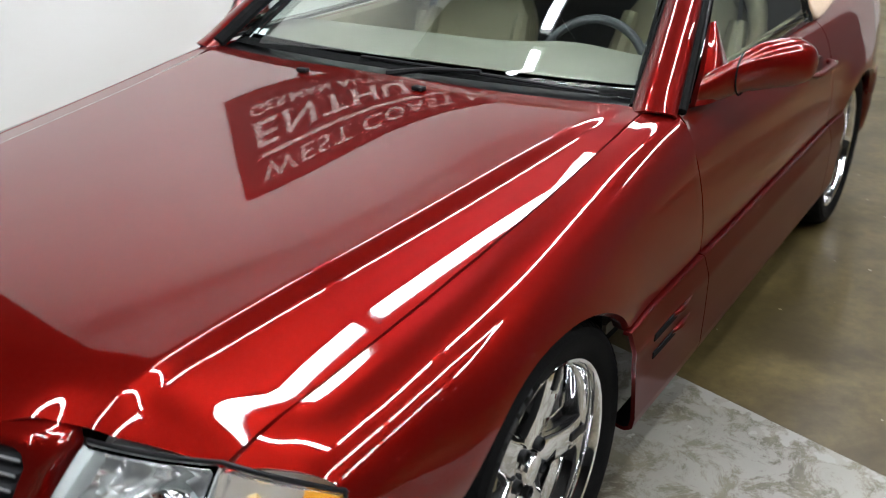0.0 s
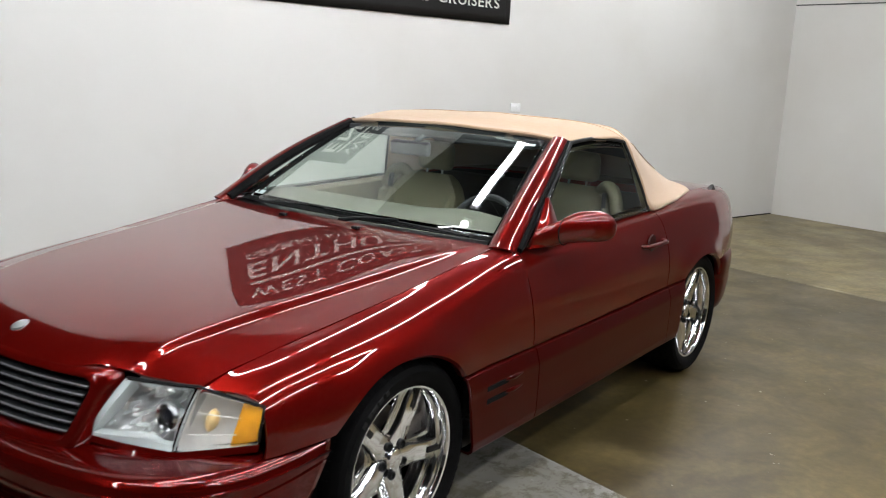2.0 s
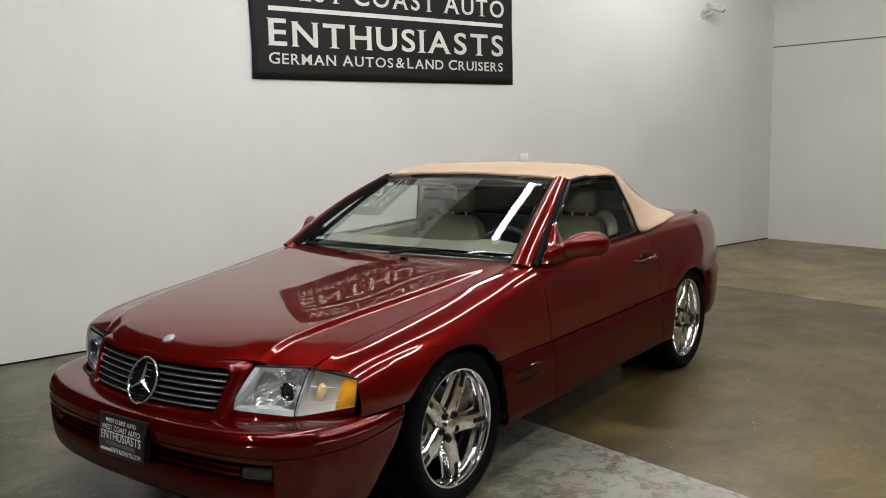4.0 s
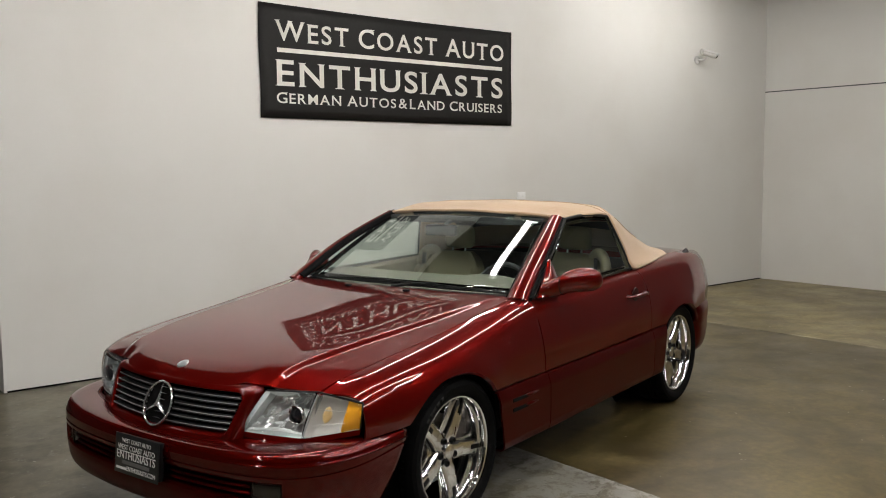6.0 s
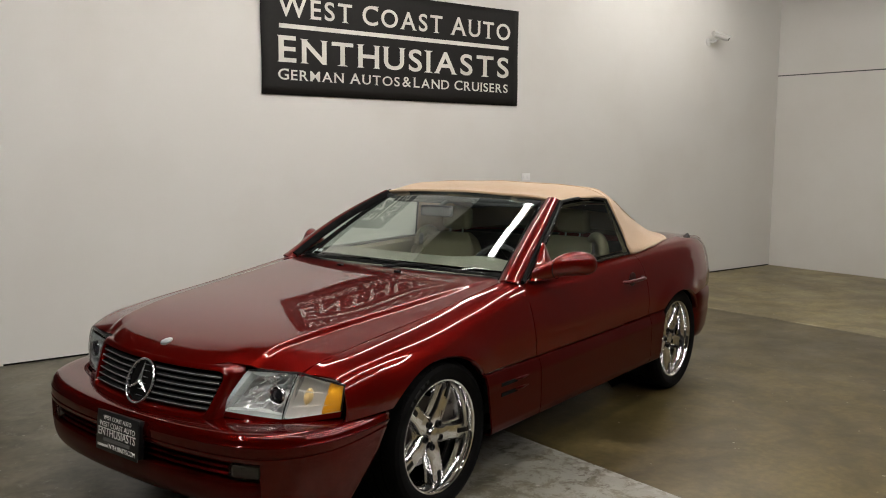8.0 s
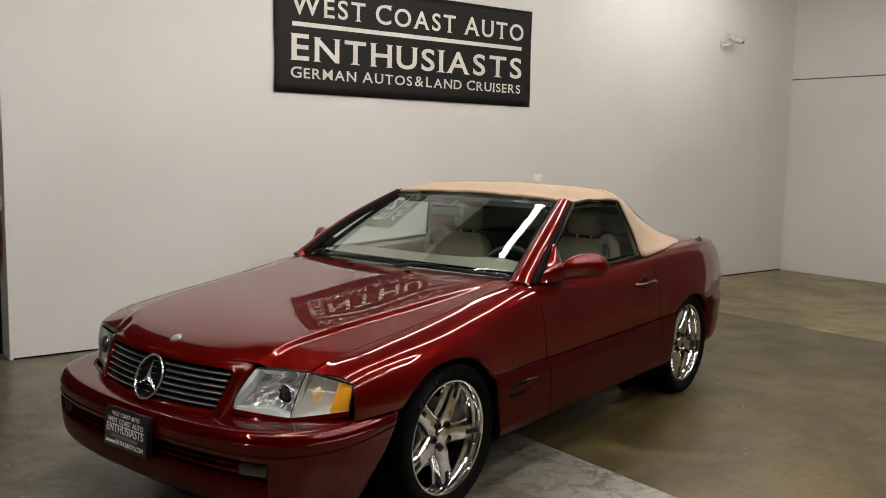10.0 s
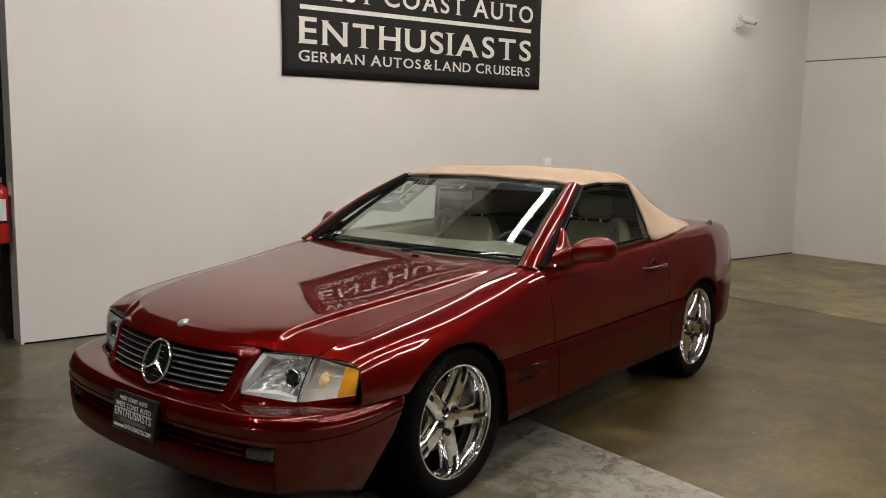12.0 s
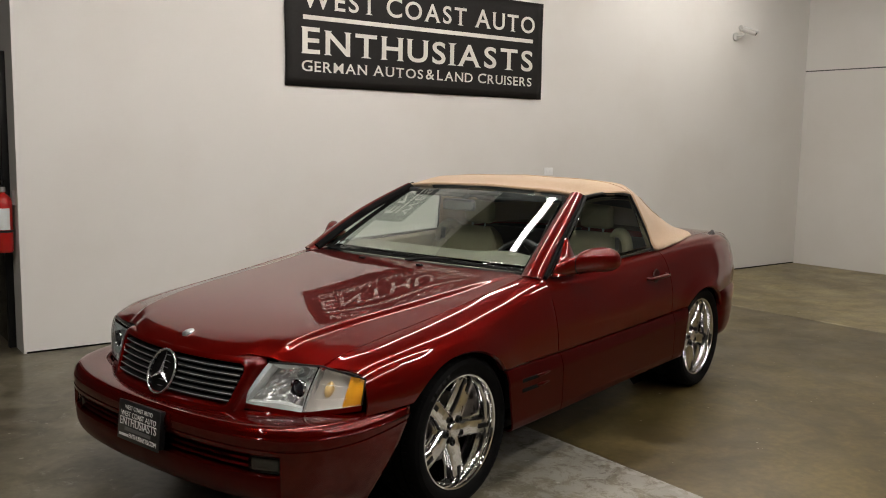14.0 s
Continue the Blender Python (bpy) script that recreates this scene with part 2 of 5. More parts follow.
def path3(pts, n):
    """n points on a smooth Catmull-Rom curve through pts (any dimension)."""
    p = np.array(pts, float)
    p = np.vstack([2 * p[0] - p[1], p, 2 * p[-1] - p[-2]])
    out = []
    for u in np.linspace(0, len(pts) - 1, n):
        i = min(int(u), len(pts) - 2)
        s = u - i
        a, b, c, d = p[i], p[i + 1], p[i + 2], p[i + 3]
        out.append(0.5 * (2 * b + (c - a) * s + (2 * a - 5 * b + 4 * c - d) * s * s + (3 * b - a - 3 * c + d) * s**3))
    return np.array(out)


def resample(p, n):
    p = np.asarray(p, float)
    s = np.r_[0, np.cumsum(np.linalg.norm(np.diff(p, axis=0), axis=1))]
    u = np.linspace(0, s[-1], n)
    return np.stack([np.interp(u, s, p[:, k]) for k in range(p.shape[1])], 1)


def mesh_of(name, verts, faces, material, sharp=35):
    me = bpy.data.meshes.new(name)
    me.from_pydata([tuple(map(float, v)) for v in verts], [], faces)
    me.validate()
    me.update()
    me.shade_smooth()
    me.set_sharp_from_angle(angle=radians(sharp))
    me.materials.append(material)
    return me


def thing(name, label, category, group="", at=None, kind=""):
    ob = new(name)
    if at is not None:
        ob.matrix_world = at
    return tagged(ob, label, category, group, kind)


def part(name, me, parent, label="", solid=0.0, offset=-1.0, bevel=0.0, kind="", crisp=True):
    ob = new(name, me)
    ob.parent = parent
    if label:
        tagged(ob, label)
    if kind:
        tagged(ob, kind=kind)
    if solid:
        s = ob.modifiers.new("thickness", "SOLIDIFY")
        s.thickness, s.offset = solid, offset
        if me.materials[0] in (PAINT, SHADED_RED, SHADED_BUMPER):
            me.materials.append(DARK)
            s.material_offset = 1
        if crisp and me.materials[0] in (PAINT, SHADED_RED, SHADED_BUMPER):
            e = ob.modifiers.new("crisp_edge", "EDGE_SPLIT")
            e.split_angle = radians(40)
    if bevel:
        b = ob.modifiers.new("edge", "BEVEL")
        b.width, b.segments, b.limit_method, b.angle_limit = bevel, 2, "ANGLE", radians(40)
    return ob


def grid(name, P, material, flip=False, wrap=False, mirror=False, sharp=35):
    """A mesh from an (n, m, 3) array of points."""
    P = np.array(P, float)
    if mirror:
        P = P * np.array([-1, 1, 1])
        flip = not flip
    n, m = P.shape[:2]
    f = []
    for i in range(n if wrap else n - 1):
        for j in range(m - 1):
            a, b, c, d = i * m + j, i * m + j + 1, ((i + 1) % n) * m + j + 1, ((i + 1) % n) * m + j
            f.append((a, d, c, b) if flip else (a, b, c, d))
    return mesh_of(name, P.reshape(-1, 3), f, material, sharp)


def revolve(name, profile, material, n=64, sharp=35):
    """Revolves (radius, x) pairs about the x axis."""
    P = [[(x, r * math.cos(a), r * math.sin(a)) for r, x in profile] for a in np.linspace(0, 2 * math.pi, n, endpoint=False)]
    return grid(name, P, material, wrap=True, sharp=sharp)


def box(name, size, material, at=(0, 0, 0), bevel=0.0, seg=2, taper=1.0):
    bm = bmesh.new()
    bmesh.ops.create_cube(bm, size=1.0)
    for v in bm.verts:
        k = taper if v.co.z > 0 else 1.0
        v.co = Vector((v.co.x * size[0] * k + at[0], v.co.y * size[1] * k + at[1], v.co.z * size[2] + at[2]))
    if bevel:
        bmesh.ops.bevel(bm, geom=bm.edges[:], offset=bevel, segments=seg, affect="EDGES", profile=0.5)
    return from_bm(name, bm, material)


def from_bm(name, bm, material, sharp=35):
    bmesh.ops.recalc_face_normals(bm, faces=bm.faces[:])
    me = bpy.data.meshes.new(name)
    bm.to_mesh(me)
    bm.free()
    me.shade_smooth()
    me.set_sharp_from_angle(angle=radians(sharp))
    me.materials.append(material)
    return me


def tube(name, pts, radius, material, sides=10, n=0, flat=1.0, caps=True):
    """A round bar along a path; radius may be a list."""
    p = path3(pts, n) if n else np.array(pts, float)
    rs = np.interp(np.linspace(0, 1, len(p)), np.linspace(0, 1, len(np.atleast_1d(radius))), np.atleast_1d(radius))
    rows = []
    up = Vector((0, 0, 1))
    for i in range(len(p)):
        t = Vector(p[min(i + 1, len(p) - 1)] - p[max(i - 1, 0)]).normalized()
        if abs(t.dot(up)) > 0.97:
            up = Vector((1, 0, 0))
        s = t.cross(up).normalized()
        w = s.cross(t).normalized()
        rows.append([np.array(p[i]) + rs[i] * (math.cos(a) * np.array(s) + flat * math.sin(a) * np.array(w))
                     for a in np.linspace(0, 2 * math.pi, sides, endpoint=False)])
    P = np.array(rows)
    verts = P.reshape(-1, 3)
    f = []
    for i in range(len(P) - 1):
        for j in range(sides):
            f.append((i * sides + j, i * sides + (j + 1) % sides, (i + 1) * sides + (j + 1) % sides, (i + 1) * sides + j))
    if caps:
        f.append(tuple(range(sides))[::-1])
        f.append(tuple(range((len(P) - 1) * sides, len(P) * sides)))
    return mesh_of(name, verts, f, material)


def lettering(name, body, size, material, m, parent=None, extrude=0.002, align="LEFT", width=None, bold=0.0, label=""):
    """Built-in-font writing as a mesh; width stretches the line to that length."""
    cu = bpy.data.curves.new(name, "FONT")
    cu.body, cu.size, cu.extrude, cu.align_x, cu.offset = body, size, extrude, align, bold
    tmp = bpy.data.objects.new(name, cu)
    me = bpy.data.meshes.new_from_object(tmp)
    bpy.data.objects.remove(tmp)
    bpy.data.curves.remove(cu)
    xs = [v.co.x for v in me.vertices]
    if width:
        x0, k = min(xs), width / (max(xs) - min(xs))
        for v in me.vertices:
            v.co.x = (v.co.x - x0) * k
    me.materials.clear()
    me.materials.append(material)
    ob = new(name, me)
    ob.parent = parent
    ob.matrix_local = m
    if label:
        tagged(ob, label)
    return ob


# ---- the room ----
ROOM = pose(-3.051, 0.0386, 0, 0, 0, 75.22)
END, HIGH, DEEP, BACK = 9.585, 4.9, 17.0, -12.0


def slab(name, x0, x1, y0, y1, z0, z1, material, kind="structure"):
    me = box(name, (x1 - x0, y1 - y0, z1 - z0), material, at=((x0 + x1) / 2, (y0 + y1) / 2, (z0 + z1) / 2))
    ob = new(name, me)
    ob.matrix_world = ROOM
    return tagged(ob, kind=kind)


tagged(slab("wall_north", 0, END + 0.2, 0, 0.2, 0, HIGH, WALL), "smooth white painted showroom wall", "wall")
tagged(slab("wall_east", END, END + 0.2, -3.2, 0, 0, HIGH, WALL), "white painted wall with a thin seam", "wall")
# unseen walls from here are added dark so the paintwork reflects little light
tagged(slab("wall_east_far", END, END + 0.2, -DEEP, -3.2, 0, HIGH, DIM), "unseen wall coloured dark grey to keep reflections dark", "wall")
tagged(slab("wall_south", BACK, END, -DEEP - 0.2, -DEEP, 0, HIGH, DIM), "unseen wall coloured dark grey to keep reflections dark", "wall")
tagged(slab("wall_west", BACK - 0.2, BACK, -DEEP, 6.2, 0, HIGH, DIM), "unseen wall coloured dark grey to keep reflections dark", "wall")
tagged(slab("wall_return", 0, 0.2, 0.2, 6.0, 0, HIGH, WALL), "white painted side wall with a black door", "wall")
tagged(slab("wall_far", BACK, 0.2, 6.0, 6.2, 0, HIGH, DIM), "unseen far wall coloured dark grey to keep reflections dark", "wall")
tagged(slab("ceiling", BACK, END + 0.2, -DEEP, 6.2, HIGH, HIGH + 0.2, CEIL), "dark unlit ceiling", "ceiling")
tagged(slab("trim", END - 0.006, END - 0.002, -3.2, -0.002, 2.533, 2.547, DIM), "thin grey seam across the white wall", "trim")

tagged(slab("trim_gap", 0.02, END - 0.01, -0.0035, -0.0015, 0.0, 0.013, DARK), "dark gap along the foot of the wall", "trim")

# floor: three slabs with sawn joints
J1, J2 = 1.907, 6.10
tagged(slab("floor_grey", BACK, J1 - 0.0006, -DEEP, 6.0, -0.1, 0, PATCH), "worn grey concrete floor", "floor")
tagged(slab("floor_brown", J1 + 0.0006, J2 - 0.004, -DEEP, 0.2, -0.1, 0, FLOOR), "polished brown concrete floor with stains", "floor")
tagged(slab("floor_far", J2 + 0.004, END + 0.2, -DEEP, 0.2, -0.1, 0, FAR_FLOOR), "polished brown concrete floor", "floor")
tagged(slab("floor_seam", J2 - 0.026, J2 + 0.026, -DEEP, -0.002, -0.05, 0.0015, SEAM), "pale worn seam in the concrete floor", "floor")
tagged(slab("floor_joint", BACK, END, -DEEP, 6.0, -0.2, -0.12, DARK), "dark sawn joints in the floor", "floor")

# ---- strip lights ----
TUBE = mat("lit_tube", (0.9, 0.9, 0.9), rough=0.4, emit=(1.0, 0.97, 0.92), emit_s=LAMP)
WHITE_METAL = mat("white_metal", (0.7, 0.7, 0.7), rough=0.4, vary=0.05)


def strip_light(u, v, z, turn):
    t = thing("strip_light", "out-of-view white strip light with a lit tube cover", "ceiling light", "strip lights",
              at=ROOM @ pose(u, v, z, 0, 0, turn))
    part("housing", box("housing", (2.28, 0.10, 0.05), WHITE_METAL, at=(0, 0, 0.050), bevel=0.006), t)
    part("diffuser", box("diffuser", (2.20, 0.085, 0.045), TUBE, at=(0, 0, 0.0), bevel=0.014), t, "glowing white tube cover")
    for k in (-0.9, 0.9):
        part("hanger", tube("hanger", [(k, 0, 0.07), (k, 0, HIGH - z)], 0.004, SATIN, sides=6), t)
    return t


LIT = 3.7
for ru, rv in ((2.27, -3.30), (2.60, -7.60), (-3.6, -4.60)):
    RING = pose(ru, rv, LIT, 0, 0, 17)
    for x, y, turn in ((-1.2, 1.25, 0), (1.2, 1.25, 0), (-1.2, -1.25, 0), (1.2, -1.25, 0), (-2.5, 0, 90), (2.5, 0, 90)):
        if ru < 0 and (y < 0 or x < -2):
            continue
        p = RING @ Vector((x, y, 0))
        strip_light(p.x, p.y, p.z, 17 + turn)
# two made-up strip lights, added out of view to brighten the right-hand walls
strip_light(7.2, -5.0, LIT, 0)
strip_light(6.9, -1.1, LIT, 0)

# ---- the car: left side at +x, nose at -y, front axle at y = 0 ----
car = thing("convertible_car", "glossy dark red convertible with closed tan fabric top and chrome wheels", "car",
            at=Matrix.Identity(4))

zc = poly(4, (-0.82, 0.714), (-0.76, 0.738), (-0.70, 0.758), (-0.6, 0.785), (-0.4, 0.821), (0, 0.869), (0.3, 0.898), (0.62, 0.924))
zcr = poly(4, (-0.82, 0.698), (-0.74, 0.730), (-0.66, 0.756), (-0.6, 0.774), (-0.4, 0.809), (-0.1, 0.842), (0.2, 0.874), (0.5, 0.902), (0.7, 0.916))
xcr = poly(3, (-0.80, 0.446), (-0.70, 0.486), (-0.6, 0.511), (-0.4, 0.547), (-0.1, 0.58), (0.2, 0.625), (0.5, 0.672), (0.7, 0.70))
zg = poly(4, (-0.70, 0.697), (-0.65, 0.713), (-0.55, 0.736), (-0.23, 0.788), (0.155, 0.839), (0.45, 0.882), (0.66, 0.912))
XG = 0.745
xg = crv((-0.70, 0.712), (-0.40, 0.728), (-0.10, 0.738), (0.30, 0.745), (0.70, 0.745))
wide = crv((-0.70, -0.075), (-0.60, -0.046), (-0.5, -0.018), (-0.4, -0.006), (-0.2, 0.0), (2.7, 0.0), (2.85, -0.010), (3.0, -0.030), (3.2, -0.078), (3.4, -0.155), (3.52, -0.24))
trim_z = crv((-0.7, 0.522), (-0.4, 0.537), (0.25, 0.549), (0.70, 0.548), (1.5, 0.553), (2.1, 0.562), (2.75, 0.60), (3.5, 0.61))
deck = crv((0.5, 0.905), (0.75, 0.905), (1.3, 0.918), (1.95, 0.940), (2.4, 0.955), (2.8, 0.962), (3.1, 0.950), (3.35, 0.915), (3.52, 0.86))


def hood_edge(y):
    return xg(y) + 0.4 * wide(y) + 0.004


def arch_z(y, at, front, rear, top):
    """Height of the wheel opening's edge over y, or 0 outside it."""
    k = (y - at) / (rear if y > at else front)
    return 0.325 + top * math.sqrt(max(0.0, 1 - abs(k) ** 2.2)) if abs(k) < 1 else 0.0


def front_arch(y):
    return arch_z(y, -0.03, 0.392, 0.376, 0.354)


def rear_arch(y):
    return arch_z(y, 2.49, 0.37, 0.36, 0.333)


def hood_z(x, y):
    """Height of the bonnet: a flat crown, a rounded step at the crease and a flat flank down to the gap."""
    x, c = abs(x), xcr(y)
    crown = zc(y) + (zcr(y) - zc(y)) * min(x / c, 1.0) ** 2.2
    if x <= c - 0.012:
        return crown
    drop = 0.013 * min(1.0, max(0.0, (y + 0.72) / 0.20)) * min(1.0, max(0.25, (0.72 - y) / 0.5))
    k = min((x - c + 0.012) / 0.042, 1.0)
    s = k * k * (3 - 2 * k)
    f = min(max((x - c) / (hood_edge(y) - c + 1e-6), 0.0), 1.0)
    flank = zcr(y) + (zg(y) + drop - zcr(y)) * f
    return (crown if x <= c else flank) - drop * s


def side_curve(y, n=40):
    """Cross-section of the upper side from the shoulder gap down to the cladding, as (x, z)."""
    b = trim_z(y)
    dx = wide(y)
    bulge = 0.010 * math.exp(-((y + 0.03) / 0.33) ** 2) + 0.012 * math.exp(-((y - 2.5) / 0.36) ** 2)
    if y < 0.70:
        top, x0 = zg(y), xg(y)
        k = min(max((y - 0.25) / 0.45, 0), 1)
        k = k * k * (3 - 2 * k)
    else:
        k = 1.0
        top = deck(y)
        x0 = 0.745 if y < 2.0 else 0.745 - 0.03 * min((y - 2.0) / 0.5, 1)
    f = [0.0, 0.045, 0.155, 0.325, 0.555, 0.80, 1.0]
    xa = [x0, 0.785, 0.832, 0.861, 0.879, 0.887, 0.884]
    xb = [x0, 0.800, 0.836, 0.859, 0.877, 0.886, 0.884]
    pts = []
    for i in range(7):
        x = xa[i] * (1 - k) + xb[i] * k
        x += dx * (1.0 if i else 0.4) + bulge * f[i]
        pts.append((x, top - (top - b) * f[i]))
    return path3(pts, n)


def clad_curve(y, n=14):
    """Cross-section of the lower cladding."""
    t, dx = trim_z(y) - 0.007, wide(y)
    bot = 0.243 + 0.010 * max(0, min((y - 0.5) / 1.5, 1))
    return resample([(0.878 + dx, t), (0.894 + dx, t - 0.001), (0.897 + dx, t - 0.004), (0.9115 + dx, t - 0.052), (0.9125 + dx, t - 0.060), (0.9115 + dx, t - 0.15), (0.908 + dx, bot + 0.05), (0.900 + dx, bot + 0.018), (0.880 + dx, bot + 0.003), (0.84 + dx, bot)], n)


def cut_below(p, z):
    """Keep the part of a falling (x, z) curve above z."""
    out = [p[0]]
    for a, b in zip(p[:-1], p[1:]):
        if b[1] >= z:
            out.append(b)
        else:
            k = (a[1] - z) / max(a[1] - b[1], 1e-9)
            if a[1] > z:
                out.append(a + (b - a) * k)
            break
    return np.array(out)


def flare(y, z):
    """The arches swell outwards towards the edge of the wheel opening."""
    out = 0.0
    for yc, rx, rz in ((-0.03, 0.384, 0.354), (2.49, 0.365, 0.333)):
        d = math.hypot((y - yc) / rx * 0.37, (z - 0.325) / rz * 0.37) - 0.37
        if z > 0.325:
            out += 0.013 * min(1.0, max(0.0, (z - 0.46) / 0.16)) * math.exp(-(max(d, 0.0) / 0.085) ** 2)
    return out


def side_panel(name, y0, y1, floor_of, curve, rows, cols, mirror, material, label="", skip=0.0):
    """A panel of the flank between two lines y0(f), y1(f) (f: 0 at its top, 1 at its bottom edge)."""
    P = []
    for i in range(cols):
        col = []
        for j in range(rows):
            f = j / (rows - 1)
            y = y0(f) + (y1(f) - y0(f)) * i / (cols - 1)
            c = resample(cut_below(curve(y, 60 if curve is side_curve else 200), max(floor_of(y), 0.0)), rows)
            roll = 0.018 * max(0.0, 1 - (y - y0(f)) / 0.13) ** 2 * max(0.0, 1 - f / 0.75) if name == "front_fender" else 0.0
            col.append((c[j][0] + 0.009 + flare(y, c[j][1]), y, c[j][1] - roll))
        P.append(col)
    return part(name, grid(name, P, material, mirror=mirror), car, label, solid=0.010)


for mirror in (False, True):
    # front fender
    side_panel("front_fender", lambda f: -0.650 + 0.092 * min(1.0, f / 0.45) ** 0.8 - 0.012 * f, lambda f: 0.684 + 0.040 * f,
               lambda y: max(trim_z(y), front_arch(y)), side_curve, 22, 90, mirror, PAINT)
    # door, upper and lower skin
    door = side_panel("door", lambda f: 0.690 + 0.040 * f, lambda f: 1.940 + 0.075 * math.sin(2.0 * f),
                      trim_z, side_curve, 20, 50, mirror, PAINT)
    side_panel("rear_quarter", lambda f: 1.945 + 0.075 * math.sin(2.0 * f), lambda f: 3.50,
               lambda y: max(trim_z(y), rear_arch(y)), side_curve, 20, 90, mirror, PAINT)
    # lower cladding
    side_panel("fender_cladding", lambda f: 0.266 + 0.072 * f**1.2, lambda f: 0.726 + 0.01 * f, lambda y: 0, clad_curve, 60, 16, mirror, SHADED_RED)
    side_panel("door_cladding", lambda f: 0.7315 + 0.01 * f, lambda f: 2.010, lambda y: 0, clad_curve, 60, 24, mirror, SHADED_RED)
    side_panel("rear_cladding", lambda f: 2.015, lambda f: 2.208 - 0.058 * f**1.2, lambda y: 0, clad_curve, 60, 10, mirror, SHADED_RED)
    # arch lips
    for name, fun, a, b in (("front_arch_lip", front_arch, -0.335, 0.265), ("rear_arch_lip", rear_arch, 2.205, 2.80)):
        P = []
        for y in np.linspace(a, b, 60):
            zz = fun(y)
            c = side_curve(y, 60)
            x = float(np.interp(-zz, -c[:, 1], c[:, 0]))
            x += flare(y, zz) + 0.009
            P.append([(x, y, zz), (x - 0.012, y, zz - 0.010), (x - 0.035, y, zz - 0.006)])
        part(name, grid(name, P, PAINT, mirror=mirror), car)
    # wheel wells
    for name, yc in (("front_wheel_well", -0.05), ("rear_wheel_well", 2.49)):
        P = [[(x, yc + 0.40 * math.cos(a), 0.325 + 0.40 * math.sin(a)) for x in (0.55, 0.70, 0.825)] for a in np.linspace(-0.45, math.pi + (0.0 if yc < 1 else 0.45), 30)]
        w = part(name, grid(name, P, DARK, mirror=mirror), car)
        P = [[(0.55, yc + r * math.cos(a), 0.325 + r * math.sin(a)) for r in (0.0, 0.2, 0.40)] for a in np.linspace(0, 2 * math.pi, 30)]
        part("well_back", grid("well_back", P, DARK, mirror=mirror), w)

# hood: rear edge sweeps back to the screen's corners
hood_front = crv((0, -0.812), (0.2, -0.802), (0.36, -0.770), (0.43, -0.732), (0.55, -0.694), (0.74, -0.650))
hood_roll = crv((0, 0.014), (0.20, 0.017), (0.34, 0.026), (0.44, 0.038), (0.50, 0.042), (0.60, 0.026), (0.74, 0.008))
hood_rear = crv((0, 0.575), (0.3, 0.580), (0.5, 0.602), (0.74, 0.655))
P = []
for sx in np.linspace(-1, 1, 201):
    col = []
    for sy in np.linspace(0, 1, 70) ** 1.15:
        x = sx * (XG + 0.004)
        y = hood_front(abs(x)) + (hood_rear(abs(x)) - hood_front(abs(x))) * sy
        x = sx * hood_edge(y)
        lip = -hood_roll(abs(x)) * max(0, 1 - (y - hood_front(abs(x))) / 0.13) ** 2
        col.append((x, y, hood_z(x, y) + lip))
    P.append(col)
part("hood", grid("hood", P, PAINT, flip=True), car, solid=0.012)


def nose_y(x, z):
    return -0.888 + 0.40 * (z - 0.53) + 0.36 * x * x


def trap(xt, zt, xb, zb, r, n=8, push=0.0):
    """Rounded trapezoid loop on the nose: top and bottom half-widths and heights."""
    pts = []
    for cx, cz, a0 in ((xt, zt, 0), (-xt, zt, 90), (-xb, zb, 180), (xb, zb, 270)):
        ix, iz = cx - math.copysign(r, cx), cz - (r if cz == zt else -r)
        for a in np.linspace(a0, a0 + 90, n):
            pts.append((ix + r * math.cos(radians(a)), iz + r * math.sin(radians(a))))
    pts = np.vstack([pts, pts[:1]])
    pts = resample(pts, 97)[:-1]
    return [(x, nose_y(x, z) + push, z) for x, z in pts]


# nose panel round the grille
loops = [trap(0.454, 0.711, 0.416, 0.494, 0.03, push=0.05), trap(0.448, 0.708, 0.412, 0.498, 0.03, push=0.016), trap(0.440, 0.703, 0.406, 0.502, 0.03, push=0.003), trap(0.428, 0.694, 0.398, 0.507, 0.03, push=-0.003),
         trap(0.410, 0.686, 0.382, 0.522, 0.026, push=-0.003), trap(0.404, 0.681, 0.376, 0.529, 0.024, push=0.006), trap(0.400, 0.678, 0.374, 0.533, 0.02, push=0.05)]
part("grille_surround", grid("grille_surround", np.array(loops).transpose(1, 0, 2), PAINT, wrap=True, flip=True), car)
grille = part("grille", grid("grille", np.array([trap(0.404, 0.680, 0.376, 0.530, 0.02, push=0.045), trap(0.05, 0.62, 0.04, 0.59, 0.01, push=0.055)]).transpose(1, 0, 2), DARK, wrap=True, flip=True), car, "black radiator grille with chrome-edged slats")
for k in range(6):
    z = 0.660 - k * 0.0232
    hw = 0.374 + (z - 0.533) / (0.678 - 0.533) * 0.027 - 0.003
    P = []
    for x in np.linspace(-hw, hw, 25):
        y = nose_y(x, z)
        P.append([(x, y + 0.034, z + 0.004), (x, y + 0.008, z + 0.0045), (x, y + 0.004, z), (x, y + 0.008, z - 0.0045), (x, y + 0.034, z - 0.006)])
    sl = part("slat", grid("slat", P, DARKGREY), grille, "dark slat with a thin bright edge")
    part("bright_edge", tube("bright_edge", [q[1] + np.array([0, -0.002, -0.001]) for q in np.array(P)], 0.0019, SATIN, sides=6), sl)
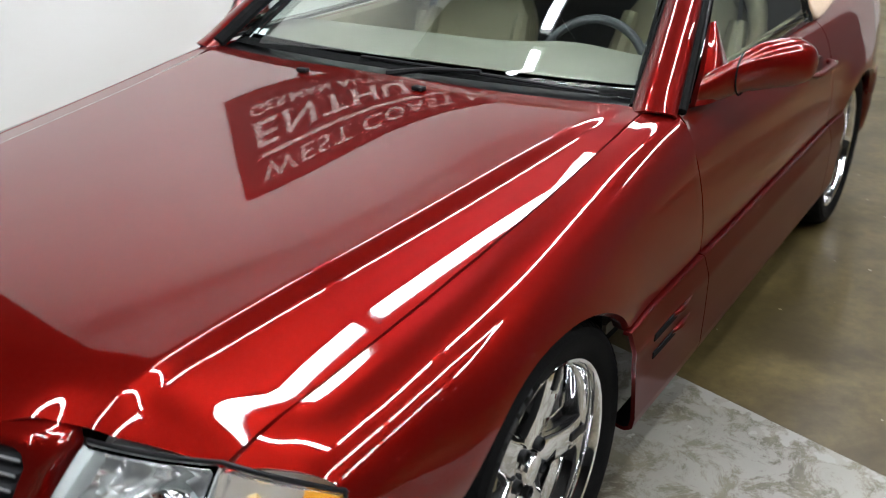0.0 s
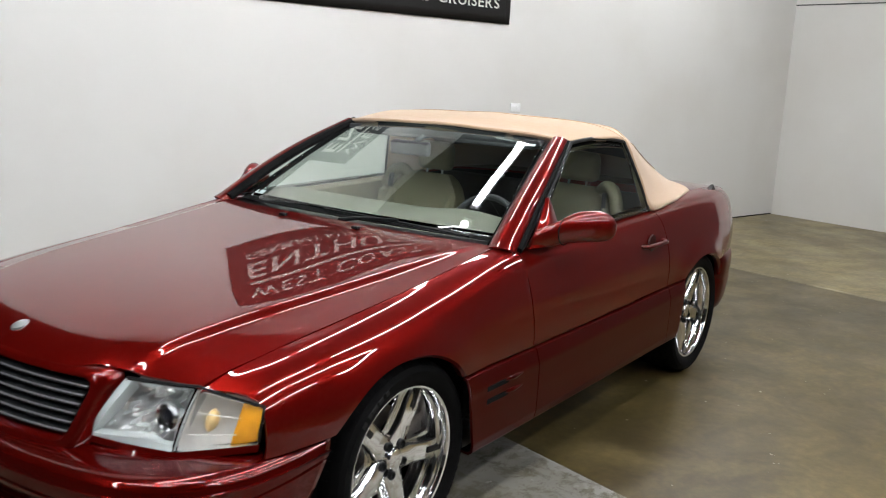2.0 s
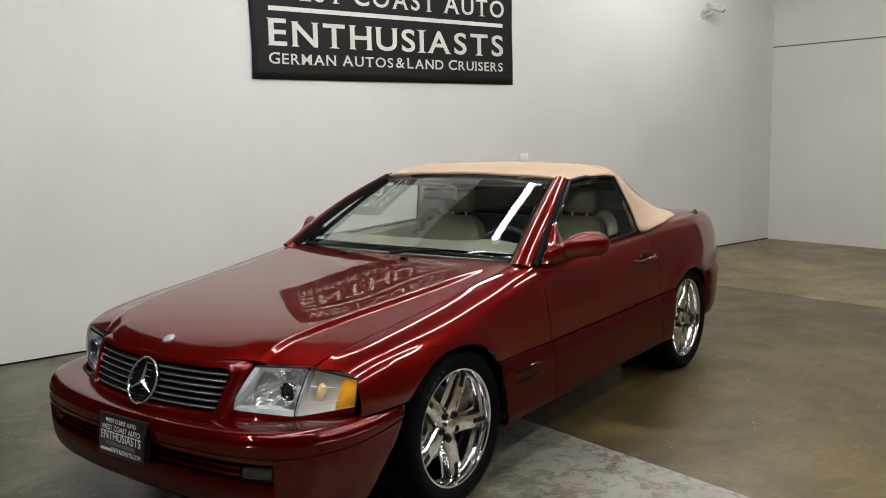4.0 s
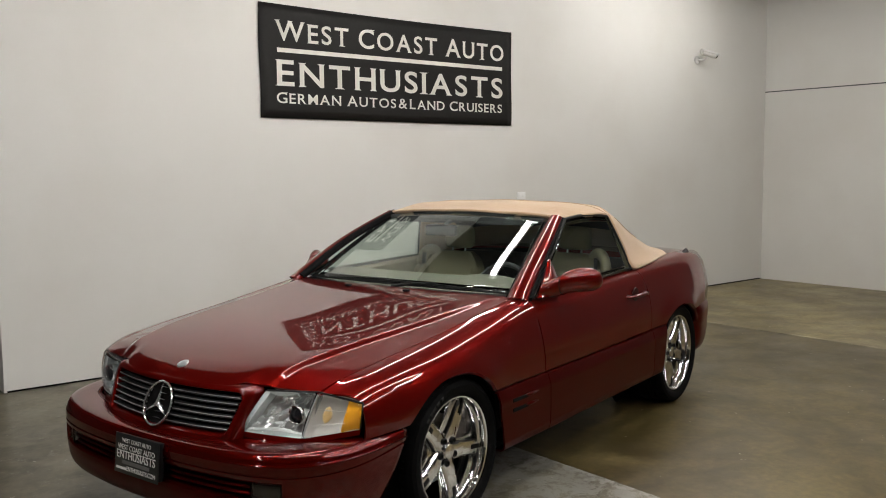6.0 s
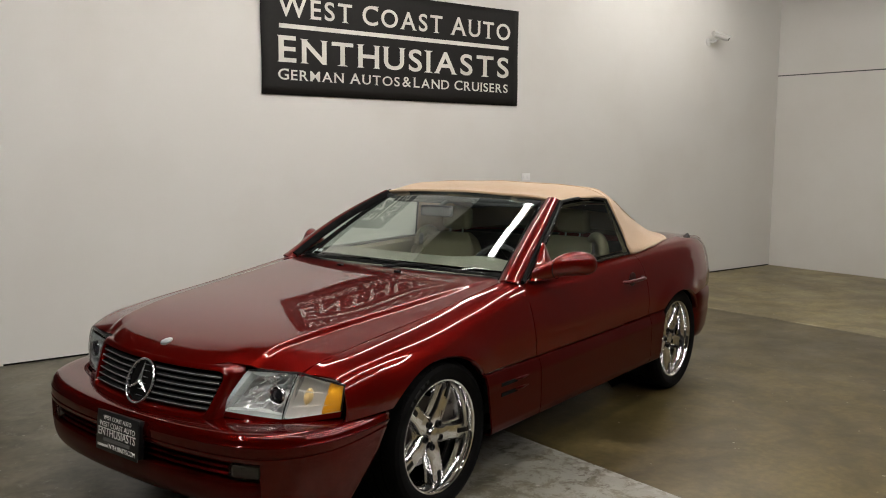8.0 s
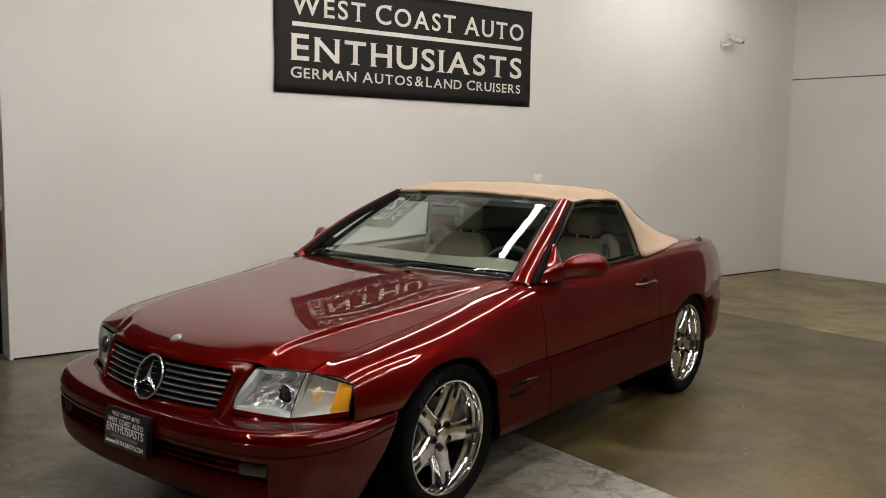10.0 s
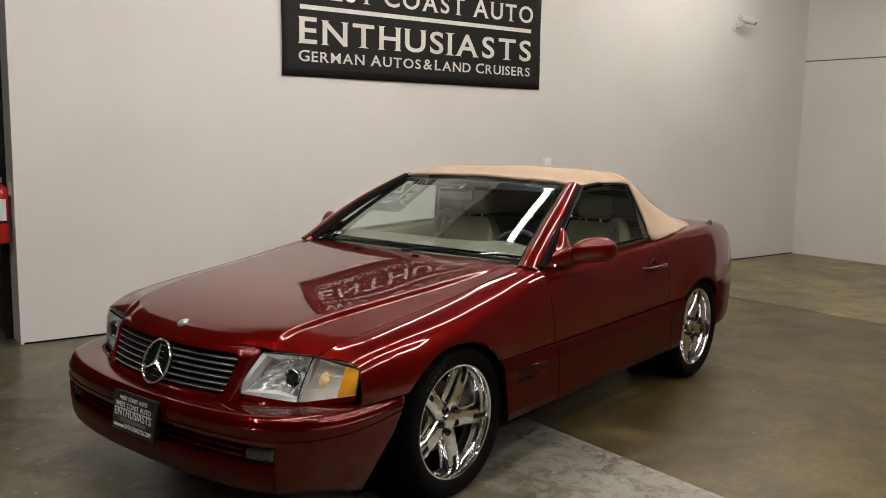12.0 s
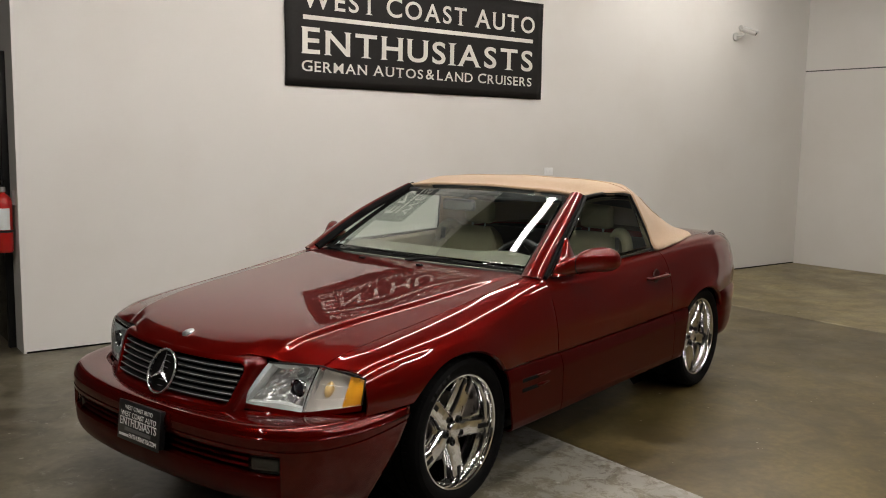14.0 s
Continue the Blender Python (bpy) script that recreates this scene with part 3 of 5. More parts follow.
# star emblem in the grille
STAR = mat("bright_chrome", (0.88, 0.88, 0.88), rough=0.16, metal=0.85)
ring = tube("star_ring", [(0.083 * math.cos(a), -0.868 + 0.40 * 0.083 * math.sin(a), 0.605 + 0.083 * math.sin(a)) for a in np.linspace(0, 2 * math.pi, 49)], 0.0048, STAR, sides=8)
star = part("star_emblem", ring, grille, "round chrome star emblem")
bm = bmesh.new()
c = bm.verts.new((0, -0.881, 0.605))
cb = bm.verts.new((0, -0.863, 0.605))
for k in range(3):
    a = radians(90 + 120 * k)
    tip = bm.verts.new((0.080 * math.cos(a), -0.869 + 0.4 * 0.08 * math.sin(a), 0.605 + 0.080 * math.sin(a)))
    s = []
    for d in (-60, 60):
        q = a + radians(d)
        s.append(bm.verts.new((0.0105 * math.cos(q), -0.869 + 0.4 * 0.0105 * math.sin(q), 0.605 + 0.0105 * math.sin(q))))
    bm.faces.new((c, s[0], tip))
    bm.faces.new((c, tip, s[1]))
    bm.faces.new((cb, tip, s[0]))
    bm.faces.new((cb, s[1], tip))
P = [[(r * math.cos(a), -0.855 + 0.40 * r * math.sin(a), 0.605 + r * math.sin(a)) for r in (0.001, 0.083)] for a in np.linspace(0, 2 * math.pi, 32, endpoint=False)]
part("star_backing", grid("star_backing", P, DARK, wrap=True, flip=True), star)
part("star", from_bm("star", bm, STAR, sharp=10), star)
# hood badge
P = [[(r * math.cos(a) * 0.024, -0.738 + r * math.sin(a) * 0.024, hood_z(0, -0.738 + r * math.sin(a) * 0.024) + 0.008 - 0.006 * r * r) for r in (0.001, 0.5, 0.85, 1.0)] + [(math.cos(a) * 0.025, -0.738 + math.sin(a) * 0.025, hood_z(0, -0.738 + math.sin(a) * 0.025) - 0.004)] for a in np.linspace(0, 2 * math.pi, 32, endpoint=False)]
part("hood_badge", grid("hood_badge", P, SATIN, wrap=True), car, "small round silver badge")

# front bumper
plan = resample(path3([(0, -0.958), (0.28, -0.949), (0.53, -0.915), (0.70, -0.855), (0.805, -0.765), (0.865, -0.64), (0.888, -0.49), (0.892, -0.355)], 60), 61)


def swept(name, section, s0, s1, material, mirror=False, both=True, label="", solid=0.004, parent=None, extra=()):
    """Sweeps section(k) of (outward, z) pairs along the bumper's plan between fractions of its half length."""
    rows = []
    rng = np.array(sorted(list(np.linspace(s0, s1, int(60 * (s1 - s0)) + 2)) + list(extra)))
    for k in rng:
        i = k * 60
        p = np.array([np.interp(i, range(61), plan[:, q]) for q in (0, 1)])
        a, b = plan[max(int(i) - 1, 0)], plan[min(int(i) + 2, 60)]
        t = (b - a) / np.linalg.norm(b - a)
        if k < 0.02:
            t = np.array([1.0, 0.0])
        nrm = np.array([t[1], -t[0]])
        cut = max(0.0, (k - 0.72) / 0.28)
        rows.append([(p[0] + nrm[0] * o, p[1] + nrm[1] * o - 0.62 * cut * max(0.0, 0.53 - z), z) for o, z in section(k)])
    P = np.array(rows)
    if both and s0 == 0:
        P = np.concatenate([(P * np.array([-1, 1, 1]))[:0:-1], P])
    return part(name, grid(name, P, material, mirror=mirror, flip=False), parent or car, label, solid=solid, crisp=False)


def bumper_top(k):
    """Rounded shoulder and upright face down to the groove."""
    t = 0.505 + 0.033 * k**2
    g = 0.436 + 0.050 * max(0.0, (k - 0.55) / 0.45) ** 1.5
    return path3([(-0.21 + 0.10 * k, t + 0.004), (-0.09 + 0.055 * k, t + 0.003), (-0.020, t - 0.004), (-0.005, t - 0.018), (0.003, t - 0.04), (0.006, (t + g) / 2 - 0.008), (0.006, g)], 24).tolist(), g


def bumper_skin(k):
    """The whole face: down to the intake in the middle, down to the ground edge at the corners."""
    s, g = bumper_top(k)
    s = s + [(0.001, g - 0.003), (0.001, g - 0.006), (0.007, g - 0.009), (0.0065, g - 0.02)]
    if k < FOG1:
        return s + [(0.005, 0.414), (0.001, 0.407)] + [(-0.006 - 0.0018 * i, 0.403 - 0.0001 * i) for i in range(16)]
    end = 1 - 0.6 * max(0.0, (k - 0.82) / 0.18)
    tuck = min(1.0, (k - FOG1) / 0.14)
    return s + path3([(0.0055, 0.41), (0.0055 - 0.005 * tuck, 0.37), (0.004 - 0.013 * tuck, 0.320), (-0.001 - 0.022 * tuck, 0.275), (-0.012 * end - 0.028 * tuck, 0.240), (-0.040 * end - 0.025 * tuck, 0.215), (-0.11 * end, 0.20)], 18).tolist()


FOG0, FOG1 = 0.450, 0.560
swept("front_bumper", bumper_skin, 0, 1, SHADED_BUMPER, extra=(FOG1 - 0.0005, FOG1 + 0.0005))
swept("lower_apron", lambda k: path3([(-0.055, 0.336), (-0.008, 0.333), (0.000, 0.322), (0.002, 0.300), (-0.004, 0.262), (-0.018, 0.232), (-0.050, 0.210), (-0.11, 0.20)], 16).tolist(), 0, FOG1, SHADED_RED)
intake = swept("air_intake", lambda k: [(-0.02, 0.405), (-0.055, 0.402), (-0.06, 0.37), (-0.055, 0.332), (-0.02, 0.330)], 0, FOG1, DARK, solid=0.0)
for z in (0.355, 0.380):
    swept("intake_bar", lambda k: [(-0.055, z + 0.007), (-0.018, z + 0.006), (-0.013, z), (-0.018, z - 0.006), (-0.055, z - 0.007)], 0, FOG0, SHADED_RED, solid=0.0, parent=intake)

# headlights
NOSHADE = []
HOUSING = mat("lamp_reflector", (0.96, 0.965, 0.965), rough=0.07, metal=0.74, bump=0.3, bscale=30)
GREYLENS = mat("lamp_frame", (0.42, 0.45, 0.44), rough=0.25, coat=0.6)
SIGW = mat("signal_reflector", (0.95, 0.93, 0.88), rough=0.24, metal=0.25, bump=0.8, bscale=24)
FOGM = mat("fog_reflector", (0.20, 0.195, 0.19), rough=0.25, metal=0.5, bump=0.5, bscale=50)
BULB = mat("bulb_glass", (0.02, 0.02, 0.025), rough=0.05, coat=1.0)


def patch(tl, tr, br, bl, nu, nv, bulge, out):
    """A bulged four-cornered patch, rows from the first corner's side to the second's."""
    tl, tr, br, bl, out = (np.array(v, float) for v in (tl, tr, br, bl, out))
    rows = []
    for u in np.linspace(0, 1, nu):
        a, b = tl + (tr - tl) * u, bl + (br - bl) * u
        rows.append([a + (b - a) * v + out * bulge * math.sin(math.pi * u) ** 0.8 * 0.6 + out * bulge * math.sin(math.pi * v) ** 0.7 * 0.7 for v in np.linspace(0, 1, nv)])
    return np.array(rows)


def shrink(P, k, push):
    c = P.reshape(-1, 3).mean(0)
    return c + (P - c) * k + np.array(push)


for mirror in (False, True):
    sgn = -1 if mirror else 1
    A, B, C = (0.474, -0.712, 0.689), (0.690, -0.648, 0.700), (0.838, -0.562, 0.660)
    D, Eb, F = (0.832, -0.575, 0.566), (0.648, -0.695, 0.529), (0.406, -0.785, 0.539)
    back = shrink(patch(A, B, Eb, F, 49, 33, 0.0, (0, -1, 0)), 0.985, (-0.003, 0.012, -0.002))
    for i in range(49):
        for jj in range(33):
            u, v = i / 48, jj / 32
            bowl = -0.030 * math.exp(-((u - 0.32) / 0.24) ** 2 - ((v - 0.5) / 0.42) ** 2)
            fold = 0.011 * math.sin(9 * u + 5 * v + 2 * math.sin(6 * v)) + 0.011 * math.sin(15 * v - 11 * u) + 0.008 * math.sin(27 * u + 9 * v) + 0.004 * math.sin(41 * v + 13 * u)
            back[i, jj] += np.array([0, 0.022 - bowl * 0.6 + fold * math.sin(math.pi * u) * math.sin(math.pi * v) + 0.030 * (0.5 - v), 0])
    lamp = part("headlight", grid("headlight", back, HOUSING, mirror=mirror, flip=True, sharp=60), car, "clear headlight with a silver reflector")
    Pl = patch(A, B, Eb, F, 20, 12, 0.016, (0.25, -0.95, 0.2))
    NOSHADE.append(part("lens", grid("lens", Pl, LENS, mirror=mirror, flip=True), lamp, solid=0.004))
    # frame between lens edge and housing
    rim = []
    edge = list(Pl[:, 0]) + list(Pl[-1, :]) + list(Pl[::-1, -1]) + list(Pl[0, ::-1])
    ctr = Pl.reshape(-1, 3).mean(0)
    for q in edge:
        d = (ctr - q) * np.array([1, 0.3, 1])
        d = d / np.linalg.norm(d)
        rim.append([q + (0, 0.004, 0), q + d * 0.017 + (0, 0.006, 0), q + d * 0.020 + (0, 0.02, 0), q + d * 0.014 + (0, 0.085, 0)])
    part("lamp_frame", grid("lamp_frame", rim, GREYLENS, wrap=True, mirror=mirror), lamp)
    for cx, cy, cz, r, mm in ((0.612, -0.680, 0.612, 0.040, CHROME),):
        P = [[(sgn * cx + rr * math.cos(a), cy + dy, cz + rr * math.sin(a)) for rr, dy in ((r, 0.02), (r, -0.008), (r * 0.90, -0.014), (r * 0.78, -0.008), (r * 0.70, 0.006), (r * 0.3, 0.01))] for a in np.linspace(0, 2 * math.pi, 28, endpoint=False)]
        part("projector_ring" if mm is CHROME else "beam_reflector", grid("ring", P, mm, wrap=True, flip=True), lamp)
    P = [[(sgn * 0.612 + rr * math.cos(a), -0.678 + dy, 0.612 + rr * math.sin(a)) for rr, dy in ((0.027, 0.0), (0.023, -0.010), (0.013, -0.017), (0.001, -0.020))] for a in np.linspace(0, 2 * math.pi, 24, endpoint=False)]
    part("projector_lens", grid("projector_lens", P, BULB, wrap=True, flip=True), lamp, "dark round projector lens")
    # corner turn signal
    B2, E2 = (B[0] + 0.004, B[1] + 0.002, B[2] - 0.001), (Eb[0] + 0.004, Eb[1] + 0.002, Eb[2])
    Pc = patch(B2, C, D, E2, 14, 12, 0.012, (0.6, -0.75, 0.2))
    sb = shrink(patch(B2, C, D, E2, 12, 10, 0, (0, 0, 0)), 0.97, (-0.016, 0.030, 0))
    sb += np.array([[(-0.016 * (0.5 - v), 0.024 * (0.5 - v), 0) for v in np.linspace(0, 1, 10)]] * 12)
    sig = part("turn_signal", grid("turn_signal", sb, SIGW, mirror=mirror, flip=True), car, "clear and amber corner turn signal")
    NOSHADE.append(part("lens", grid("lens", Pc, SIGLENS, mirror=mirror, flip=True), sig, solid=0.003))
    Pa = patch(tuple(np.array(B2) * 0.33 + np.array(C) * 0.67), C, D, tuple(np.array(E2) * 0.36 + np.array(D) * 0.64), 8, 10, 0.010, (0.6, -0.75, 0.2))
    part("amber_reflector", grid("amber_reflector", shrink(Pa, 0.93, (-0.006, 0.010, 0)), AMBER, mirror=mirror, flip=True), sig, "ridged amber reflector")
    bulb = tube("amber_bulb", [(sgn * 0.722, -0.618, 0.646), (sgn * 0.716, -0.624, 0.615), (sgn * 0.706, -0.632, 0.582)], [0.002, 0.012, 0.016, 0.018, 0.017, 0.013, 0.003], AMBER_BULB, sides=14, n=12)
    part("amber_bulb", bulb, sig)
    for k in (4, 8):
        part("lens_rib", tube("lens_rib", [Pc[i, k] * np.array([sgn, 1, 1]) + np.array([0, 0.006, 0]) for i in range(1, 10)], 0.0016, SIGW, sides=6), sig)
    # black gasket round the lamp
    loop = [Pl[i, 0] for i in range(20)] + [Pc[i, 0] for i in range(14)] + [Pc[-1, j] for j in range(12)]
    loop = np.array(loop) * np.array([sgn, 1, 1]) + np.array([0, 0.004, 0.003])
    part("lamp_gasket", tube("lamp_gasket", loop, 0.0042, BLACK, sides=6), car)
    # panel behind the bumper, below the lamp
    P = [[np.array(q) + (0, 0.006, -0.003), np.array(q) + (0, 0.0, -0.022), np.array(q) * (0.98, 1, 1) + (0, 0.05, -0.04)] for q in list(Pl[:, -1]) + list(Pc[:, -1])]
    part("lamp_sill", grid("lamp_sill", P, PAINT, mirror=mirror, flip=True), car)
    # fog lamp in the bumper
    fog = part("fog_lamp", box("fog_lamp", (0.112, 0.03, 0.048), FOGM, bevel=0.012, seg=3), car, "small rectangular clear fog lamp")
    fog.matrix_local = pose(sgn * 0.628, -0.855, 0.368, 0, 0, sgn * 24)
    fl = part("lens", box("lens", (0.116, 0.006, 0.056), LENS, at=(0, -0.018, 0), bevel=0.002), fog)

# licence plate on its bracket
PLATE = mat("black_plate", (0.015, 0.015, 0.016), rough=0.35, coat=0.3, vary=0.2)
PRINT = mat("white_print", (0.88, 0.88, 0.86), rough=0.5)
plate = part("licence_plate", box("licence_plate", (0.300, 0.006, 0.160), PLATE, bevel=0.0025), car, "black dealer plate with white lettering")
plate.matrix_local = pose(0.012, -0.984, 0.412, -6, -1.0, -2)
part("plate_bracket", box("plate_bracket", (0.28, 0.030, 0.150), BLACK, at=(0, 0.019, 0), bevel=0.004), plate)
for txt, z, h, w in (("WEST COAST AUTO", 0.047, 0.017, 0.20), ("WEST COAST AUTO", 0.018, 0.021, 0.255), ("ENTHUSIASTS", -0.018, 0.033, 0.265)):
    lettering("lettering", txt, h * 1.4, PRINT, pose(-w / 2, -0.0042, z, 90, 0, 0), plate, 0.0005, width=w)
part("plate_line", box("plate_line", (0.27, 0.001, 0.0025), PRINT, at=(0, -0.0042, 0.011)), plate)
part("plate_bar", box("plate_bar", (0.19, 0.001, 0.014), mat("grey_print", (0.16, 0.16, 0.16), rough=0.5), at=(0, -0.0042, -0.032)), plate)
part("plate_bar", box("plate_bar", (0.07, 0.001, 0.010), PRINT, at=(-0.10, -0.0042, -0.058)), plate)
lettering("lettering", "ENTHUSIASTS.COM", 0.026, PRINT, pose(-0.06, -0.0042, -0.064, 90, 0, 0), plate, 0.0005, width=0.195)

# ---- windscreen, pillars and top ----
def arc(c, e, n, back=1.9):
    """A symmetric curve from (-x) to (+x) through the centre c and the end e."""
    out = []
    for s in np.linspace(-1, 1, n):
        k = abs(s) ** back
        out.append((e[0] * s, c[1] + (e[1] - c[1]) * k, c[2] + (e[2] - c[2]) * k))
    return np.array(out)


base_c, base_e = (0, 0.620, 0.928), (0.715, 0.735, 0.912)
top_c, top_e = (0, 1.262, 1.290), (0.570, 1.335, 1.262)
lo, hi = arc(base_c, base_e, 41), arc(top_c, top_e, 41)
P = []
for i in range(41):
    row = []
    for v in np.linspace(0, 1, 15):
        q = lo[i] + (hi[i] - lo[i]) * v
        q = q + np.array([0, -0.006, 0.010]) * math.sin(math.pi * v)
        row.append(q)
    P.append(row)
SCREEN = np.array(P)
ws = part("windscreen", grid("windscreen", SCREEN, GLASS, flip=True), car, "clear raked windscreen", solid=0.004)
# dark band and sun strip at the edges of the glass
part("screen_seal", tube("screen_seal", hi + (0, 0.004, 0.004), 0.009, DARK, sides=8), car)
P = [[lo[i] + (0, -0.006, 0.0), lo[i] + (0, 0.026, 0.012), lo[i] + (hi[i] - lo[i]) * 0.05 + (0, 0.006, -0.004)] for i in range(41)]
part("screen_black_band", grid("screen_black_band", P, DARK, flip=True), car)
for rows in (SCREEN[:3], SCREEN[-2:]):
    part("screen_black_band", grid("screen_black_band", rows + np.array([0, 0.007, -0.004]), DARK, flip=True), car)
# cowl between hood and screen
P = [[(x, hood_rear(min(abs(x), 0.74)) - 0.02, hood_z(min(abs(x), 0.74), hood_rear(min(abs(x), 0.74))) - 0.022), (x, hood_rear(min(abs(x), 0.74)) + 0.03, hood_z(min(abs(x), 0.74), hood_rear(min(abs(x), 0.74))) - 0.016),
      (x, 0.70 + 0.06 * (x / 0.74) ** 2, 0.905)] for x in np.linspace(-0.74, 0.74, 41)]
part("cowl", grid("cowl", P, BLACK, flip=True), car)

for mirror in (False, True):
    # windscreen pillar
    b0, t0 = np.array([0.762, 0.664, 0.912]), np.array([0.596, 1.347, 1.264])
    P = []
    for v in np.linspace(-0.04, 1, 24):
        q = b0 + (t0 - b0) * v + np.array([0.010, -0.012, 0.018]) * math.sin(math.pi * max(v, 0))
        w = 0.060 - 0.018 * v
        ring_pts = [(-w * 0.9, 0.004, -0.012), (-w * 0.75, -0.008, 0.004), (-w * 0.3, -0.016, 0.016), (w * 0.25, -0.010, 0.018), (w * 0.7, 0.012, 0.010), (w * 0.85, 0.035, -0.004), (w * 0.6, 0.05, -0.02)]
        P.append([q + np.array(r) for r in path3(ring_pts, 16)])
    part("windscreen_pillar", grid("windscreen_pillar", P, PAINT, mirror=mirror), car, solid=0.006)
    sg = -1 if mirror else 1
    for off, nm in (((-0.044 if mirror else -0.052, -0.004 if mirror else 0.002, 0.006 if mirror else -0.004), "pillar_seal"), ((0.056, 0.042, -0.012), "pillar_seal")):
        line = [(b0 + (t0 - b0) * v + np.array([0.010, -0.012, 0.018]) * math.sin(math.pi * v) + np.array(off) * (1 - 0.35 * v)) * np.array([sg, 1, 1]) for v in np.linspace(0, 1, 18)]
        part(nm, tube(nm, line, 0.022 if mirror and off[0] < 0 else 0.008 if off[0] < 0 else 0.012, DARK, sides=8), car)
    # door glass with its seals
    fb, ft, rt, rb = np.array([0.816, 0.722, 0.905]), np.array([0.646, 1.372, 1.256]), np.array([0.700, 1.790, 1.254]), np.array([0.812, 1.895, 0.930])
    P = []
    for u in np.linspace(0, 1, 16):
        a = fb + (rb - fb) * u
        b = ft + (rt - ft) * u + np.array([-0.006, 0, 0.016]) * math.sin(math.pi * u)
        P.append([a + (b - a) * v + np.array([0.006, 0, 0.0]) * math.sin(math.pi * v) for v in np.linspace(0, 1, 10)])
    P = np.array(P)
    NOSHADE.append(part("door_window", grid("door_window", P, GLASS, mirror=mirror, flip=True), car, "side window, wound up", solid=0.004))
    flipv = np.array([sg, 1, 1])
    lead = [b0 + (t0 - b0) * v + np.array([0.010, -0.012, 0.018]) * math.sin(math.pi * v) + np.array([0.052, 0.040, -0.012]) * (1 - 0.35 * v) for v in np.linspace(0, 1, 10)]
    part("pillar_seal", grid("pillar_seal", np.array([[q * flipv + np.array([sg * 0.004, 0, 0]), w * flipv + np.array([sg * 0.004, 0, 0])] for q, w in zip(lead, P[0])]), DARK), car, solid=0.006, offset=0.0)
    part("window_seal", tube("window_seal", P[:, -1] * flipv, 0.009, BLACK, sides=8), car)
    part("window_seal", tube("window_seal", P[-1, :] * flipv, 0.009, BLACK, sides=8), car)
    part("window_seal", tube("window_seal", P[0, :] * flipv, 0.010, BLACK, sides=8), car)
    part("belt_strip", tube("belt_strip", [(sg * 0.800, y, deck(y) + 0.004) for y in np.linspace(0.74, 1.95, 20)], 0.009, BLACK, sides=8, flat=0.7), car)

# fabric top: ribs from the centre line to the lower edge
RIBS = [((0, 1.258, 1.302), (0.40, 1.292, 1.290), (0.55, 1.322, 1.279), (0.618, 1.338, 1.264)),
        ((0, 1.50, 1.336), (0.44, 1.51, 1.323), (0.59, 1.53, 1.304), (0.672, 1.55, 1.276)),
        ((0, 1.76, 1.344), (0.46, 1.76, 1.331), (0.62, 1.77, 1.308), (0.706, 1.775, 1.268)),
        ((0, 1.97, 1.328), (0.48, 1.95, 1.312), (0.64, 1.90, 1.276), (0.737, 1.825, 1.195)),
        ((0, 2.16, 1.270), (0.50, 2.12, 1.248), (0.66, 2.03, 1.205), (0.777, 1.865, 1.080)),
        ((0, 2.37, 1.172), (0.52, 2.31, 1.146), (0.68, 2.19, 1.095), (0.822, 1.915, 0.945)),
        ((0, 2.58, 1.072), (0.55, 2.53, 1.045), (0.70, 2.43, 1.010), (0.806, 2.24, 0.955)),
        ((0, 2.78, 0.988), (0.54, 2.76, 0.982), (0.66, 2.72, 0.976), (0.730, 2.64, 0.966))]
fine = [path3([r[k] for r in RIBS], 57) for k in range(4)]
P = []
for i in range(57):
    half = path3([fine[k][i] for k in range(4)], 22)
    full = np.vstack([(half * np.array([-1, 1, 1]))[:0:-1], half])
    P.append(full)
P = np.array(P)
P_TOP = P
P = P + np.array([[(0, 0, 0.0022 * math.sin(21 * q[1] + 7 * q[0]) * math.sin(9 * q[0] - 5 * q[1]) + 0.0016 * math.sin(43 * q[2] + 17 * q[1])) for q in row] for row in P])
top = part("fabric_top", grid("fabric_top", P, CANVAS), car, "closed tan fabric convertible top", solid=0.018)
part("top_edge", tube("top_edge", P[0] + (0, -0.002, -0.004), 0.008, CANVAS, sides=8), top)
for k in (16, 24):
    part("seam", tube("seam", P[k] + np.array([0, 0, 0.001]), 0.0022, CANVAS, sides=6), top)
# soft rear window
Pw = P[33:46, 10:-10] + np.array([0, 0.004, 0.006])
part("rear_window", grid("rear_window", Pw, mat("plastic_window", (0.10, 0.12, 0.12), rough=0.06, coat=1.0)), top, "smoky plastic rear window")

# boot lid, tail panel and rear bumper
P = []
for sx in np.linspace(-1, 1, 41):
    col = []
    for y in np.linspace(2.50, 3.50, 40):
        hw = 0.728 + wide(y) * 0.4
        x = sx * hw
        col.append((x, y, deck(y) + 0.018 * (1 - abs(sx) ** 2.4) * min(1, (3.55 - y) * 2)))
    P.append(col)
part("boot_lid", grid("boot_lid", P, PAINT, flip=True), car, solid=0.012)
c = side_curve(3.50, 16)
P = [[(x * sx, 3.50 + 0.02 * (1 - sx * sx), z) for x, z in c] for sx in np.linspace(-1, 1, 21)]
part("tail_panel", grid("tail_panel", P, PAINT, flip=True), car)
plan_r = resample(path3([(0.852, 2.79), (0.874, 2.86), (0.860, 2.98), (0.815, 3.15), (0.74, 3.32), (0.60, 3.45), (0.3, 3.54), (0, 3.56)], 60), 40)
P = []
